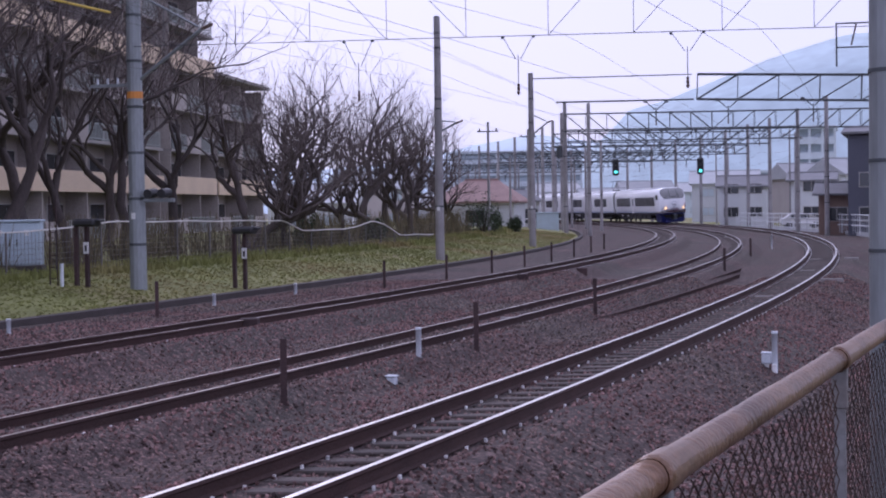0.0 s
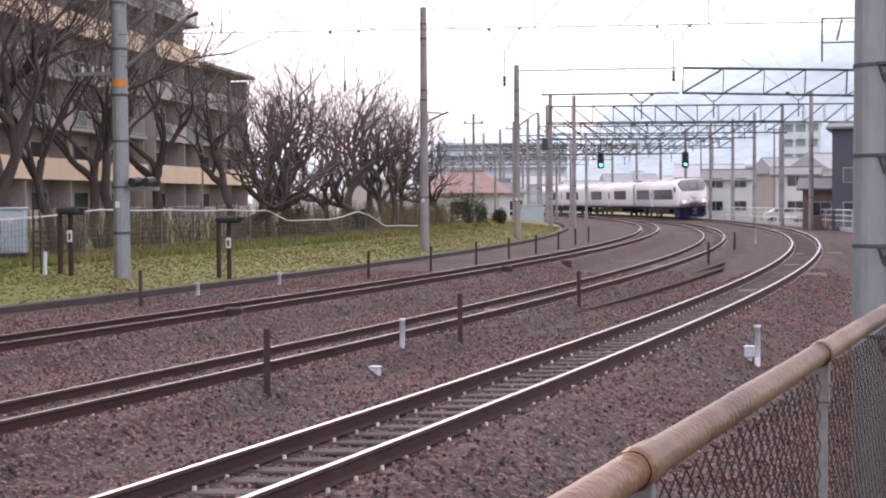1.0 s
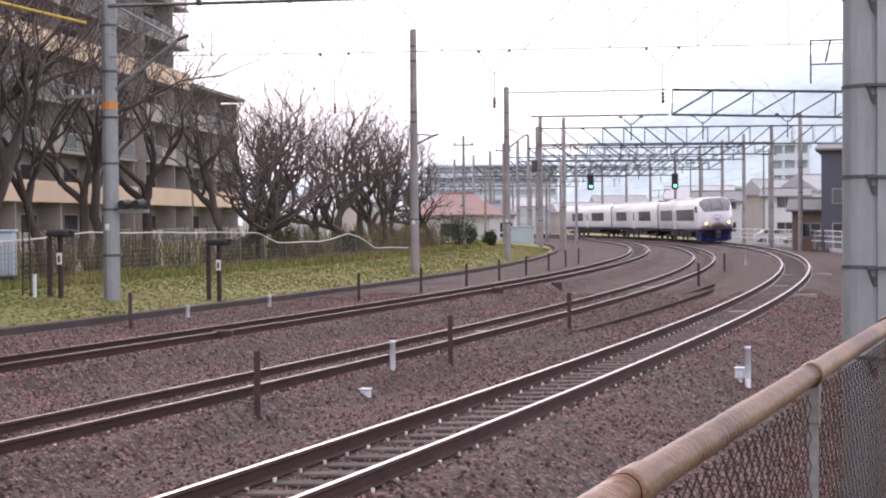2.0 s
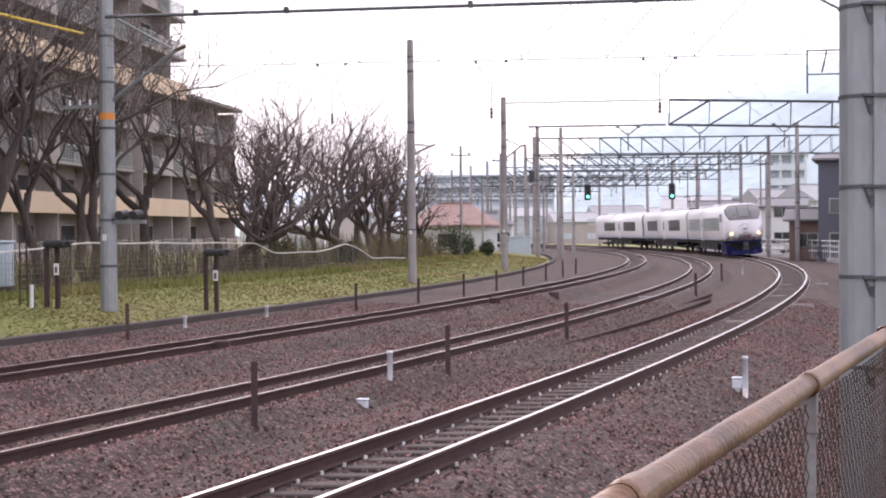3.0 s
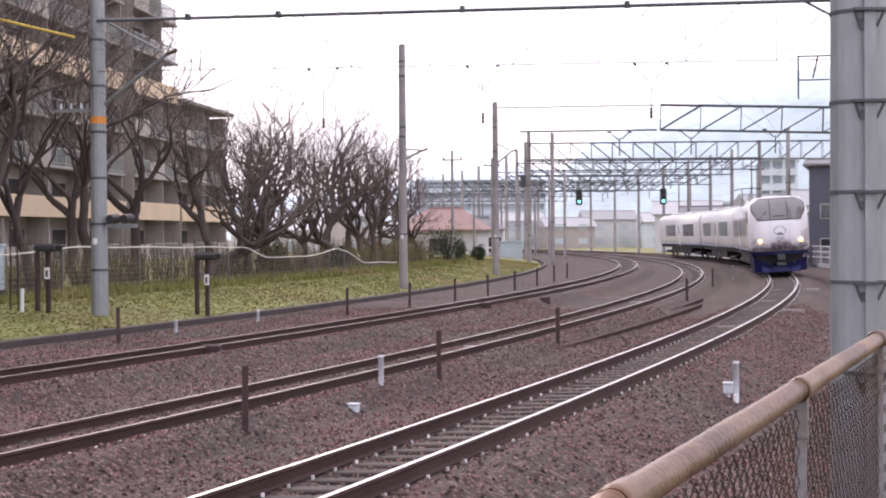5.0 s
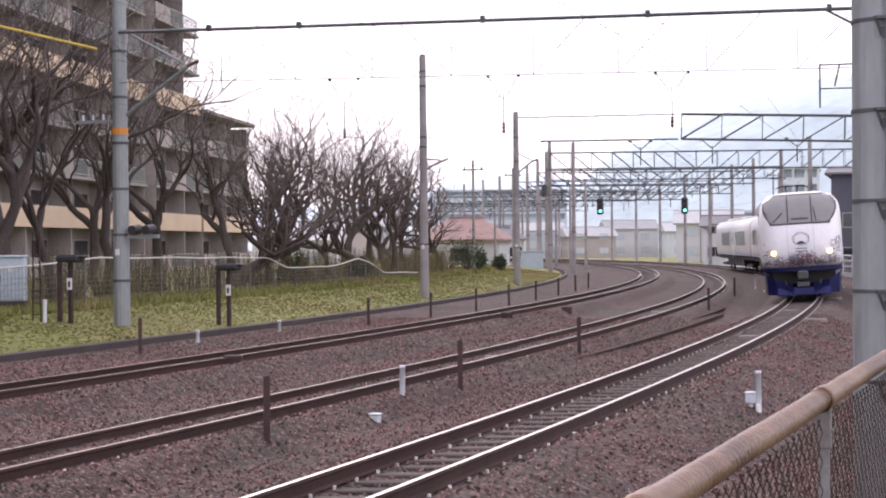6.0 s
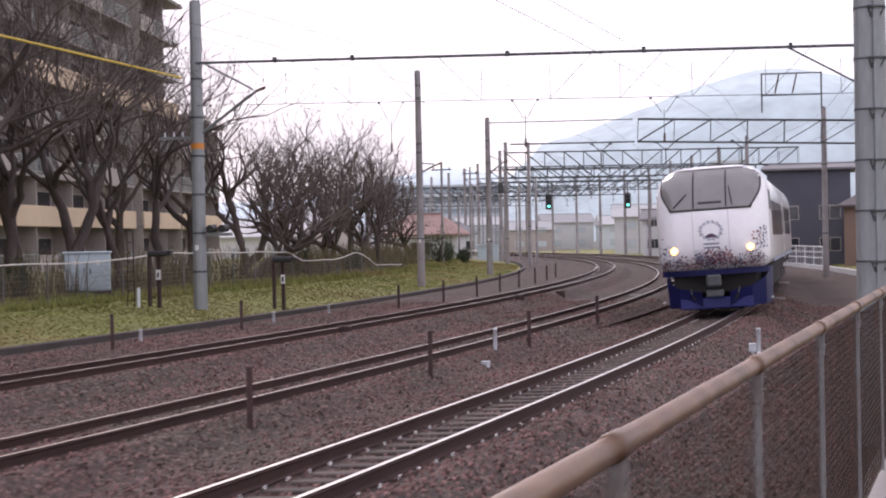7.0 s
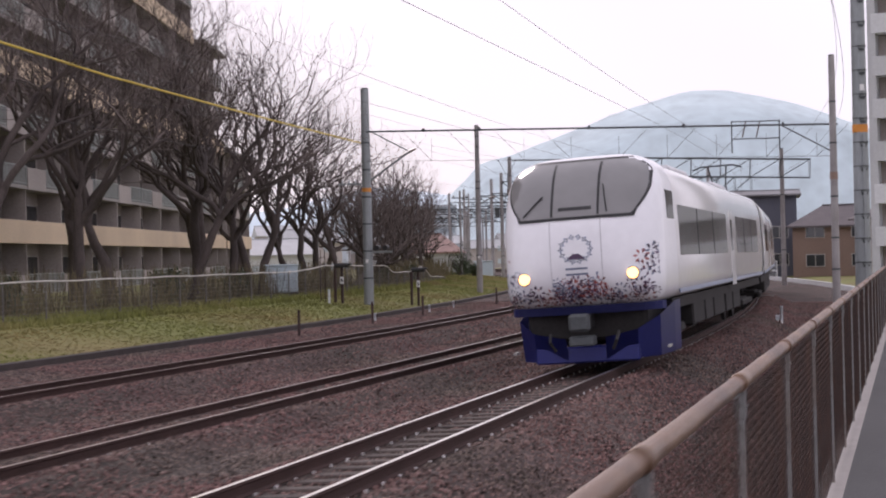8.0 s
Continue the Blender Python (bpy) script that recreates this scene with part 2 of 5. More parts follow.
M = {
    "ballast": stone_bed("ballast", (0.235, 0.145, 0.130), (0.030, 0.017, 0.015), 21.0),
    "stone": mat("ballast_stone", (0.19, 0.11, 0.10), 0.9, var=0.3, scale=0.45, fine=30, bump=0.0, spot=(0.145, 0.118, 0.10), spot_amount=0.9, island=0.8),
    "grass": mat("grass_ground", (0.19, 0.20, 0.06), 0.95, var=0.3, scale=0.25, fine=9, bump=0.4, spot=(0.24, 0.17, 0.09), spot_amount=0.6),
    "blade": mat("grass_blade", (0.225, 0.238, 0.07), 0.9, var=0.35, scale=0.22, fine=2, bump=0, spot=(0.32, 0.24, 0.12), spot_amount=0.75, island=0.05),
    "weed": mat("dry_weed", (0.15, 0.125, 0.07), 0.9, var=0.3, scale=0.5, fine=5, bump=0, island=0.4),
    "earth": mat("far_ground", (0.12, 0.11, 0.085), 0.95, var=0.35, scale=0.05, fine=1.5, bump=0.3),
    "asphalt": mat("asphalt", (0.06, 0.06, 0.062), 0.9, var=0.3, scale=0.6, fine=60, bump=0.4),
    "railhead": mat("polished_rail_head", (0.56, 0.54, 0.52), 0.32, 1.0, 0.1, 1.0, 30, 0.05),
    "dullhead": mat("dull_rail_head", (0.34, 0.29, 0.27), 0.29, 1.0, 0.2, 1.0, 30, 0.05),
    "rust": mat("rusty_rail_side", (0.055, 0.028, 0.024), 0.85, 0.1, 0.35, 2.5, 40, 0.4, rand=0.1),
    "sleeper": mat("weathered_sleeper", (0.082, 0.066, 0.058), 0.9, var=0.4, scale=2.0, fine=30, bump=0.4, spot=(0.06, 0.045, 0.04), spot_amount=0.7, rand=0.3),
    "clip": mat("galvanised_rail_clip", (0.80, 0.79, 0.78), 0.45, 0.0, 0.1, 6, 40, 0.1, island=0.3),
    "stake": mat("rusty_old_rail_stake", (0.06, 0.036, 0.035), 0.85, 0.1, 0.35, 5, 50, 0.4, rand=0.25),
    "whitepost": mat("white_painted_post", (0.62, 0.66, 0.70), 0.6, 0.0, 0.15, 5, 30, 0.1, rand=0.1),
    "concrete": mat("concrete_pole", (0.33, 0.315, 0.315), 0.85, var=0.2, scale=1.2, fine=30, bump=0.2, spot=(0.13, 0.12, 0.115), spot_amount=0.5, rand=0.12),
    "steelpole": mat("galvanised_steel_pole", (0.30, 0.325, 0.33), 0.55, 0.45, 0.18, 1.0, 16, 0.1, spot=(0.2, 0.215, 0.22), spot_amount=0.5, stretch=(1, 1, 0.25)),
    "truss": mat("weathered_truss_steel", (0.09, 0.10, 0.105), 0.65, 0.4, 0.25, 1.5, 20, 0.1, rand=0.15),
    "wire": mat("catenary_wire", (0.07, 0.07, 0.07), 0.6, 0.5, 0.1, 2, 20, 0),
    "insulator": mat("brown_porcelain_insulator", (0.10, 0.06, 0.045), 0.3, 0, 0.15, 5, 20, 0),
    "orange": mat("orange_band", (0.62, 0.24, 0.04), 0.6, 0, 0.15, 5, 30, 0.1),
    "yellow": mat("yellow_cable_guard", (0.62, 0.46, 0.07), 0.6, 0, 0.15, 5, 30, 0.1),
    "pipe": mat("rust_stained_fence_pipe", (0.19, 0.105, 0.058), 0.42, 0.1, 0.5, 5, 60, 0.3, spot=(0.085, 0.034, 0.015), spot_amount=0.95),
    "fencepost": mat("grey_painted_fence_post", (0.22, 0.22, 0.215), 0.65, 0.2, 0.25, 5, 50, 0.15, spot=(0.18, 0.12, 0.085), spot_amount=0.5),
    "mesh": mat("vinyl_coated_chain_link", (0.030, 0.016, 0.012), 0.65, 0.0, 0.4, 5, 60, 0.1, spot=(0.055, 0.024, 0.014), spot_amount=0.8, island=0.3, spec=0.2),
    "farmesh": mat("weathered_grey_netting", (0.16, 0.15, 0.14), 0.8, 0.1, 0.25, 1, 20, 0.1),
    "farpipe": mat("pale_fence_pipe", (0.62, 0.6, 0.56), 0.5, 0.2, 0.15, 2, 20, 0.1),
    "bark": mat("dark_cherry_bark", (0.078, 0.062, 0.057), 0.9, 0, 0.4, 3, 25, 0.5, stretch=(1, 1, 0.3), rand=0.2),
    "twig": mat("dark_twig", (0.125, 0.10, 0.092), 0.9, 0, 0.3, 2, 10, 0, island=0.25),
    "leaf": mat("evergreen_leaf", (0.035, 0.055, 0.022), 0.6, 0, 0.3, 1, 8, 0, island=0.5),
    "wall_grey": mat("grey_brown_tile_render", (0.37, 0.33, 0.305), 0.8, 0, 0.22, 0.3, 8, 0.1, spot=(0.28, 0.25, 0.23), spot_amount=0.4),
    "wall_cream": mat("cream_parapet_render", (0.68, 0.54, 0.38), 0.8, 0, 0.12, 0.3, 8, 0.1, spot=(0.47, 0.37, 0.27), spot_amount=0.45, rand=0.06),
    "soffit": mat("balcony_slab_concrete", (0.30, 0.28, 0.265), 0.85, 0, 0.15, 0.4, 8, 0.1),
    "railing": mat("pale_green_balcony_railing", (0.31, 0.34, 0.32), 0.5, 0.1, 0.12, 1, 10, 0, rand=0.08),
    "win": glass("window_glass"),
    "frame": mat("aluminium_window_frame", (0.45, 0.44, 0.42), 0.45, 0.4, 0.1, 2, 20, 0),
    "cabinet": mat("pale_blue_steel_cabinet", (0.50, 0.60, 0.66), 0.5, 0.1, 0.1, 2, 20, 0.05, spot=(0.42, 0.48, 0.5), spot_amount=0.4),
    "dark": mat("dark_grey_housing", (0.03, 0.03, 0.032), 0.6, 0.1, 0.2, 3, 30, 0.1),
    "train_white": mat("train_white_paint", (0.88, 0.89, 0.92), 0.22, 0.0, 0.04, 0.4, 6, 0.01, spec=0.6),
    "train_side": mat("train_pale_grey_side", (0.74, 0.74, 0.74), 0.14, 0.0, 0.06, 0.4, 6, 0.01, spec=0.6),
    "train_roof": mat("train_roof_grey", (0.58, 0.59, 0.61), 0.5, 0.1, 0.12, 0.6, 8, 0.05),
    "train_blue": mat("train_blue_skirt", (0.016, 0.022, 0.15), 0.35, 0, 0.1, 1, 10, 0.02),
    "train_under": mat("train_underframe", (0.022, 0.02, 0.02), 0.8, 0.2, 0.4, 2, 20, 0.2),
    "train_glass": mat("train_dark_glass", (0.022, 0.025, 0.028), 0.08, 0.0, 0.1, 0.6, 3.0, 0.0, spec=0.35),
    "screen": glass("windscreen_glass", (0.20, 0.20, 0.20), 0.10),
    "flower": mat("plum_flower_print", (0.07, 0.035, 0.085), 0.35, 0, 0.3, 4, 20, 0, island=0.7),
    "flower_red": mat("red_brown_flower_print", (0.28, 0.07, 0.06), 0.35, 0, 0.3, 4, 20, 0, island=0.6),
    "badge": mat("blue_grey_print", (0.20, 0.24, 0.33), 0.35, 0, 0.2, 4, 20, 0, island=0.4),
    "lamp": mat("headlamp_glow", (1.0, 0.50, 0.15), 0.3, 0, 0, 1, 1, 0, emit=6.0),
    "green": mat("green_signal_glow", (0.15, 1.0, 0.75), 0.3, 0, 0, 1, 1, 0, emit=3.0),
    "roof_red": mat("faded_red_roof_tile", (0.27, 0.175, 0.155), 0.8, 0, 0.2, 1.0, 12, 0.3, rand=0.1),
    "roof_grey": mat("grey_roof_tile", (0.20, 0.20, 0.21), 0.8, 0, 0.2, 1.0, 12, 0.3),
    "house_white": mat("white_house_siding", (0.62, 0.64, 0.65), 0.8, 0, 0.1, 0.5, 8, 0.05, rand=0.15),
    "house_brown": mat("brown_house_siding", (0.27, 0.19, 0.155), 0.8, 0, 0.15, 0.5, 8, 0.05, rand=0.1),
    "roof_dark": mat("dark_brown_roof_tile", (0.11, 0.095, 0.10), 0.7, 0, 0.25, 1.0, 12, 0.3, rand=0.15),
    # far siding and roofs: colours paled to paint in distance haze
    "house_hazy": mat("haze_paled_beige_siding", (0.44, 0.40, 0.38), 0.85, 0, 0.12, 0.5, 8, 0.05, rand=0.2),
    "roof_hazy": mat("haze_paled_grey_roof", (0.38, 0.39, 0.40), 0.7, 0, 0.15, 0.8, 10, 0.1, rand=0.2),
    "navy": mat("dark_navy_cladding", (0.10, 0.105, 0.135), 0.7, 0, 0.15, 0.5, 8, 0.05),
    # far walls: haze painted into the colour; far_shade adds painted recess shade
    "far_block": mat("haze_painted_far_wall", (0.56, 0.62, 0.65), 0.9, 0, 0.08, 0.05, 1, 0),
    "far_shade": mat("far_shade_and_haze_tone", (0.47, 0.54, 0.58), 0.9, 0, 0.08, 0.05, 1, 0),
    # hills: distance haze is painted into these pale blue base colours
    "hill": mat("haze_painted_wooded_hill", (0.52, 0.62, 0.65), 1.0, 0, 0.2, 0.012, 0.07, 0),
    "farhill": mat("haze_painted_far_hill", (0.62, 0.72, 0.78), 1.0, 0, 0.06, 0.01, 0.05, 0),
    "car_white": mat("white_car_paint", (0.70, 0.70, 0.70), 0.3, 0, 0.05, 1, 5, 0),
    "tyre": mat("tyre_rubber", (0.02, 0.02, 0.02), 0.85, 0, 0.1, 3, 20, 0),
    "sign": mat("white_sign_face", (0.75, 0.75, 0.74), 0.5, 0, 0.08, 3, 20, 0),
    "band_grey": mat("grey_brown_cable_trough", (0.055, 0.045, 0.042), 0.9, 0, 0.3, 2, 20, 0.3, rand=0.2),
}

# ---------------------------------------------------------------- mesh helpers
def build(name, bm, material, smooth=False):
    me = bpy.data.meshes.new(name)
    bm.normal_update()
    bm.to_mesh(me)
    bm.free()
    for m in (material if isinstance(material, (list, tuple)) else (material,)):
        me.materials.append(m)
    if smooth:
        me.polygons.foreach_set("use_smooth", [True] * len(me.polygons))
    return me


def part(name, bm, material, parent, label="", smooth=False):
    """One mesh object under a thing or a part."""
    ob = new(name, build(name, bm, material, smooth))
    ob.parent = parent
    if label:
        ob["label"] = label
    return ob


def thing(name, bm, material, label, category, group="", kind="", smooth=False):
    ob = new(name, build(name, bm, material, smooth))
    return tagged(ob, label, category, group, kind)


def holder(name, m, label, category, group="", kind=""):
    ob = new(name)
    ob.empty_display_size = 0.2
    ob.matrix_basis = m
    return tagged(ob, label, category, group, kind)


def box(bm, x0, x1, y0, y1, z0, z1, m=None, bevel=0.0):
    """A box into bm; bevel chamfers its edges."""
    r = bmesh.ops.create_cube(bm, size=1)
    vs = r["verts"]
    for v in vs:
        v.co = Vector(((x0 + x1) / 2 + v.co.x * (x1 - x0), (y0 + y1) / 2 + v.co.y * (y1 - y0), (z0 + z1) / 2 + v.co.z * (z1 - z0)))
    if bevel:
        es = list({e for v in vs for e in v.link_edges})
        r = bmesh.ops.bevel(bm, geom=es, offset=bevel, segments=1, affect="EDGES")
        vs = list({v for f in r["faces"] for v in f.verts} | {v for v in vs if v.is_valid})
    if m is not None:
        bmesh.ops.transform(bm, matrix=m, verts=[v for v in vs if v.is_valid])
    return bm


def boxed(*a, **k):
    return box(bmesh.new(), *a, **k)


def tube(bm, pts, radii, sides=6, caps=True):
    """A tube along points, with a radius at each."""
    pts = [Vector(p) for p in pts]
    if not hasattr(radii, "__len__"):
        radii = [radii] * len(pts)
    rings, up = [], Vector((0, 0, 1))
    for i, p in enumerate(pts):
        d = (pts[min(i + 1, len(pts) - 1)] - pts[max(i - 1, 0)]).normalized()
        a = d.cross(up if abs(d.z) < 0.95 else Vector((1, 0, 0))).normalized()
        b = a.cross(d)
        rings.append([bm.verts.new(p + radii[i] * (a * math.cos(2 * math.pi * k / sides) + b * math.sin(2 * math.pi * k / sides))) for k in range(sides)])
    for r0, r1 in zip(rings, rings[1:]):
        for k in range(sides):
            bm.faces.new((r0[k], r0[(k + 1) % sides], r1[(k + 1) % sides], r1[k]))
    if caps:
        bm.faces.new(rings[0])
        bm.faces.new(rings[-1][::-1])
    return bm


def tubed(pts, radii, sides=8):
    return tube(bmesh.new(), pts, radii, sides)


# ---------------------------------------------------------------- the line of the railway
# Heading (radians clockwise from +y) of the nearest track by the way along it; it starts abeam of the viewer.
STEP = 0.5
WAY = np.arange(-45, 300 + STEP, STEP)


def heading(s):
    s = np.asarray(s, float)
    p, q = np.clip(s, 0, 230), np.clip(s - 230, 0, None)
    return 0.374 - 0.00186 * p - 1.015e-5 * p ** 2 + 2.67e-8 * p ** 3 - 0.0024 * q


HEAD = heading(WAY)
DX, DY = np.sin(HEAD), np.cos(HEAD)
PX = np.concatenate([[0], np.cumsum((DX[1:] + DX[:-1]) / 2 * STEP)])
PY = np.concatenate([[0], np.cumsum((DY[1:] + DY[:-1]) / 2 * STEP)])
I0 = int(45 / STEP)
PX = PX - PX[I0] - 5.66 * math.cos(0.374)
PY = PY - PY[I0] + 5.66 * math.sin(0.374)


def at(s, lat=0.0, z=0.0):
    """A place by its way along the nearest track and its offset to the right of it."""
    h = float(heading(s))
    return Vector((np.interp(s, WAY, PX) + math.cos(h) * lat, np.interp(s, WAY, PY) - math.sin(h) * lat, z))


def on(s, lat=0.0, z=0.0, turn=0.0):
    """The pose there: local y along the line, x to the right."""
    return Matrix.Translation(at(s, lat, z)) @ pose(0, 0, 0, 0, 0, -math.degrees(float(heading(s))) + turn)


TRACKS = {"near": (0.0, 0.0), "middle": (-4.40, -0.12), "far": (-8.22, 0.076)}
CANT = 0.054 / 1.067


def ribbon(bm, profile, ss, cant=False, center=0.0, close=False):
    """Sweeps a cross-section (lat, z) along the line."""
    rows = []
    for s in ss:
        h = float(heading(s))
        o, c, sn = at(s), math.cos(h), math.sin(h)
        rows.append([bm.verts.new((o.x + c * a, o.y - sn * a, z + (CANT * (a - center) if cant else 0))) for a, z in profile])
    n = len(profile)
    for r0, r1 in zip(rows, rows[1:]):
        for k in range(n if close else n - 1):
            j = (k + 1) % n
            bm.faces.new((r0[k], r1[k], r1[j], r0[j]))
    return rows


# ---------------------------------------------------------------- ground
def ballast_z(lat):
    z = -0.45 if lat > -4.4 else -0.27
    for c, zt in TRACKS.values():
        d = abs(lat - c)
        over = 0.022 if d > 0.85 else (-0.004 if d > 0.42 else -0.035)
        z = max(z, zt - (0.160 if c == 0.0 else 0.140) + over + CANT * max(-1.15, min(1.15, lat - c)) - max(0.0, d - 1.15) * 0.6)
    if lat > 1.15:
        z = max(-0.55, -0.08 - (lat - 1.15) * 0.42)
    return z


def left_bank(lat):
    """Height of the grass bank by the offset."""
    return float(np.interp(-lat, [13.6, 14.05, 14.4, 16.0, 18.0, 20.0, 24.0, 60.0], [-0.85, -0.7, -0.22, 0.0, 0.22, 0.36, 0.5, 0.6]))


def make_ground():
    bm = bmesh.new()
    ss = list(np.arange(-44, 60, 2.0)) + list(np.arange(60, 296, 5.0))
    lats = [-150, -90, -60, -40, -30, -24, -22, -20, -18.5, -17, -16, -15, -14.4, -14.0, -13.6, -12, -6, 2, 4, 5, 7, 12, 20, 40, 80, 150]
    rows = ribbon(bm, [(a, left_bank(a) if a < -13.5 else (-0.85 if -13.8 < a < 8 else -0.5)) for a in lats], ss)
    for row in rows:
        for v, a in zip(row, lats):
            if a < -14.5 or a > 7:
                v.co.z += (0.015 if -26 < a < -14 else 0.10) * noise.noise(Vector((v.co.x * 0.2, v.co.y * 0.2, 0)))
    r = bmesh.ops.create_grid(bm, x_segments=2, y_segments=2, size=3000)
    for v in r["verts"]:
        v.co.z = -1.1
    bm.faces.ensure_lookup_table()
    for f in bm.faces:
        f.material_index = 0 if f.calc_area() < 900 and f.calc_center_median().z > -0.95 else 1
    return thing("ground", bm, (M["grass"], M["earth"]), "grassy railway land with a low bank beside the tracks", "ground", kind="structure")


def make_ballast():
    bm = bmesh.new()
    lats = [float(a) for a in np.arange(-14.25, 8.2, 0.15)]
    ss = list(np.arange(-44, 40, 0.4)) + list(np.arange(40, 120, 1.2)) + list(np.arange(120, 290, 4.0))
    rows = ribbon(bm, [(a, ballast_z(a) if -14.1 < a < 7.9 else -0.72) for a in lats], ss)
    for row in rows:
        for v in row:
            v.co.z += 0.022 * noise.noise(Vector((v.co.x * 2.1, v.co.y * 2.1, 0))) + 0.012 * noise.noise(Vector((v.co.x * 0.5, v.co.y * 0.5, 3)))
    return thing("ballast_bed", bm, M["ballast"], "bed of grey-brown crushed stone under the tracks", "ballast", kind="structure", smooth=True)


STONES = [np.array(v, float) for v in (
    [(1, 0, 0), (-0.9, 0.1, 0), (0.1, 0.9, 0.1), (0, -0.8, -0.1), (0.2, 0.1, 0.75), (0, 0, -0.7)],
    [(0.9, 0.3, 0.2), (-0.8, -0.3, 0.3), (0.2, 0.7, -0.1), (-0.3, -0.9, 0.1), (-0.1, 0.2, 0.9), (0, 0, -0.7)],
    [(1.1, -0.2, 0), (-1, 0.3, 0.1), (0, 0.6, 0.2), (0.1, -0.6, 0), (0.3, 0, 0.55), (0, 0, -0.7)])]
OCTA = [(0, 2, 4), (2, 1, 4), (1, 3, 4), (3, 0, 4), (2, 0, 5), (1, 2, 5), (3, 1, 5), (0, 3, 5)]


def make_stones(count, s0, s1, seed, size):
    """Loose crushed stones lying on the ballast bed, denser near the viewer."""
    rng = np.random.default_rng(seed)
    s = s0 + (s1 - s0) * rng.random(count) ** 1.5
    lat = rng.uniform(-13.6, 4.6, count)
    keep = np.ones(count, bool)
    for c, zt in TRACKS.values():
        keep &= np.abs(np.abs(lat - c) - 0.56) > 0.09
    s, lat = s[keep], lat[keep]
    n = len(s)
    h = heading(s)
    table = np.arange(-14, 5.2, 0.05)
    z = np.interp(lat, table, [ballast_z(a) for a in table]) + rng.uniform(0.0, 0.02, n)
    o = np.stack([np.interp(s, WAY, PX) + np.cos(h) * lat, np.interp(s, WAY, PY) - np.sin(h) * lat, z], 1)
    q = rng.normal(size=(n, 4))
    q /= np.linalg.norm(q, axis=1)[:, None]
    w, x, y, zq = q.T
    rot = np.stack([1 - 2 * (y * y + zq * zq), 2 * (x * y - zq * w), 2 * (x * zq + y * w), 2 * (x * y + zq * w), 1 - 2 * (x * x + zq * zq), 2 * (y * zq - x * w), 2 * (x * zq - y * w), 2 * (y * zq + x * w), 1 - 2 * (x * x + y * y)], 1).reshape(n, 3, 3)
    base = np.stack(STONES)[np.arange(n) % 3]
    v = np.einsum("nij,nkj->nki", rot, base) * (size * rng.uniform(0.55, 1.35, n))[:, None, None] + o[:, None, :]
    f = np.array(OCTA)[None] + (6 * np.arange(n))[:, None, None]
    me = bpy.data.meshes.new("ballast_stones")
    me.from_pydata(v.reshape(-1, 3).tolist(), [], f.reshape(-1, 3).tolist())
    me.materials.append(M["stone"])
    return tagged(new("ballast_stones", me), "loose crushed grey and reddish-brown track stones", "stones", kind="stuff")


def make_grass(count, seed):
    """Tufts of short grass on the bank."""
    rng = np.random.default_rng(seed)
    verts, faces = [], []
    for i in range(count):
        s = -6 + 126 * rng.random() ** 1.2
        lat = -14.5 - 6.5 * rng.random()
        p = np.array(at(s, lat, left_bank(lat) - 0.01))
        hgt = rng.uniform(0.02, 0.055) * (1.0 if lat > -18.8 else 5.0)
        for b in range(3):
            a = rng.uniform(0, 6.28)
            d = np.array([math.cos(a), math.sin(a), 0]) * rng.uniform(0.02, 0.05)
            lean = np.array([rng.normal(0, 0.05), rng.normal(0, 0.05), hgt])
            n0 = len(verts)
            verts.extend([(p - d).tolist(), (p + d).tolist(), (p + lean).tolist()])
            faces.append((n0, n0 + 1, n0 + 2))
    me = bpy.data.meshes.new("bank_grass")
    me.from_pydata(verts, [], faces)
    me.materials.append(M["blade"])
    return tagged(new("bank_grass", me), "short green and straw-coloured grass on the bank", "grass", kind="stuff")


# ---------------------------------------------------------------- tracks
RAIL = [(-0.0325, 0.0), (-0.036, -0.03), (-0.012, -0.045), (-0.009, -0.125), (-0.063, -0.142), (-0.063, -0.153), (0.063, -0.153), (0.063, -0.142), (0.009, -0.125), (0.012, -0.045), (0.036, -0.03), (0.0325, 0.0)]
SPACING = 0.5


def sleeper_mesh():
    bm = bmesh.new()
    box(bm, -1.0, 1.0, -0.11, 0.11, -0.33, -0.162, bevel=0.015)
    return build("sleeper", bm, M["sleeper"])


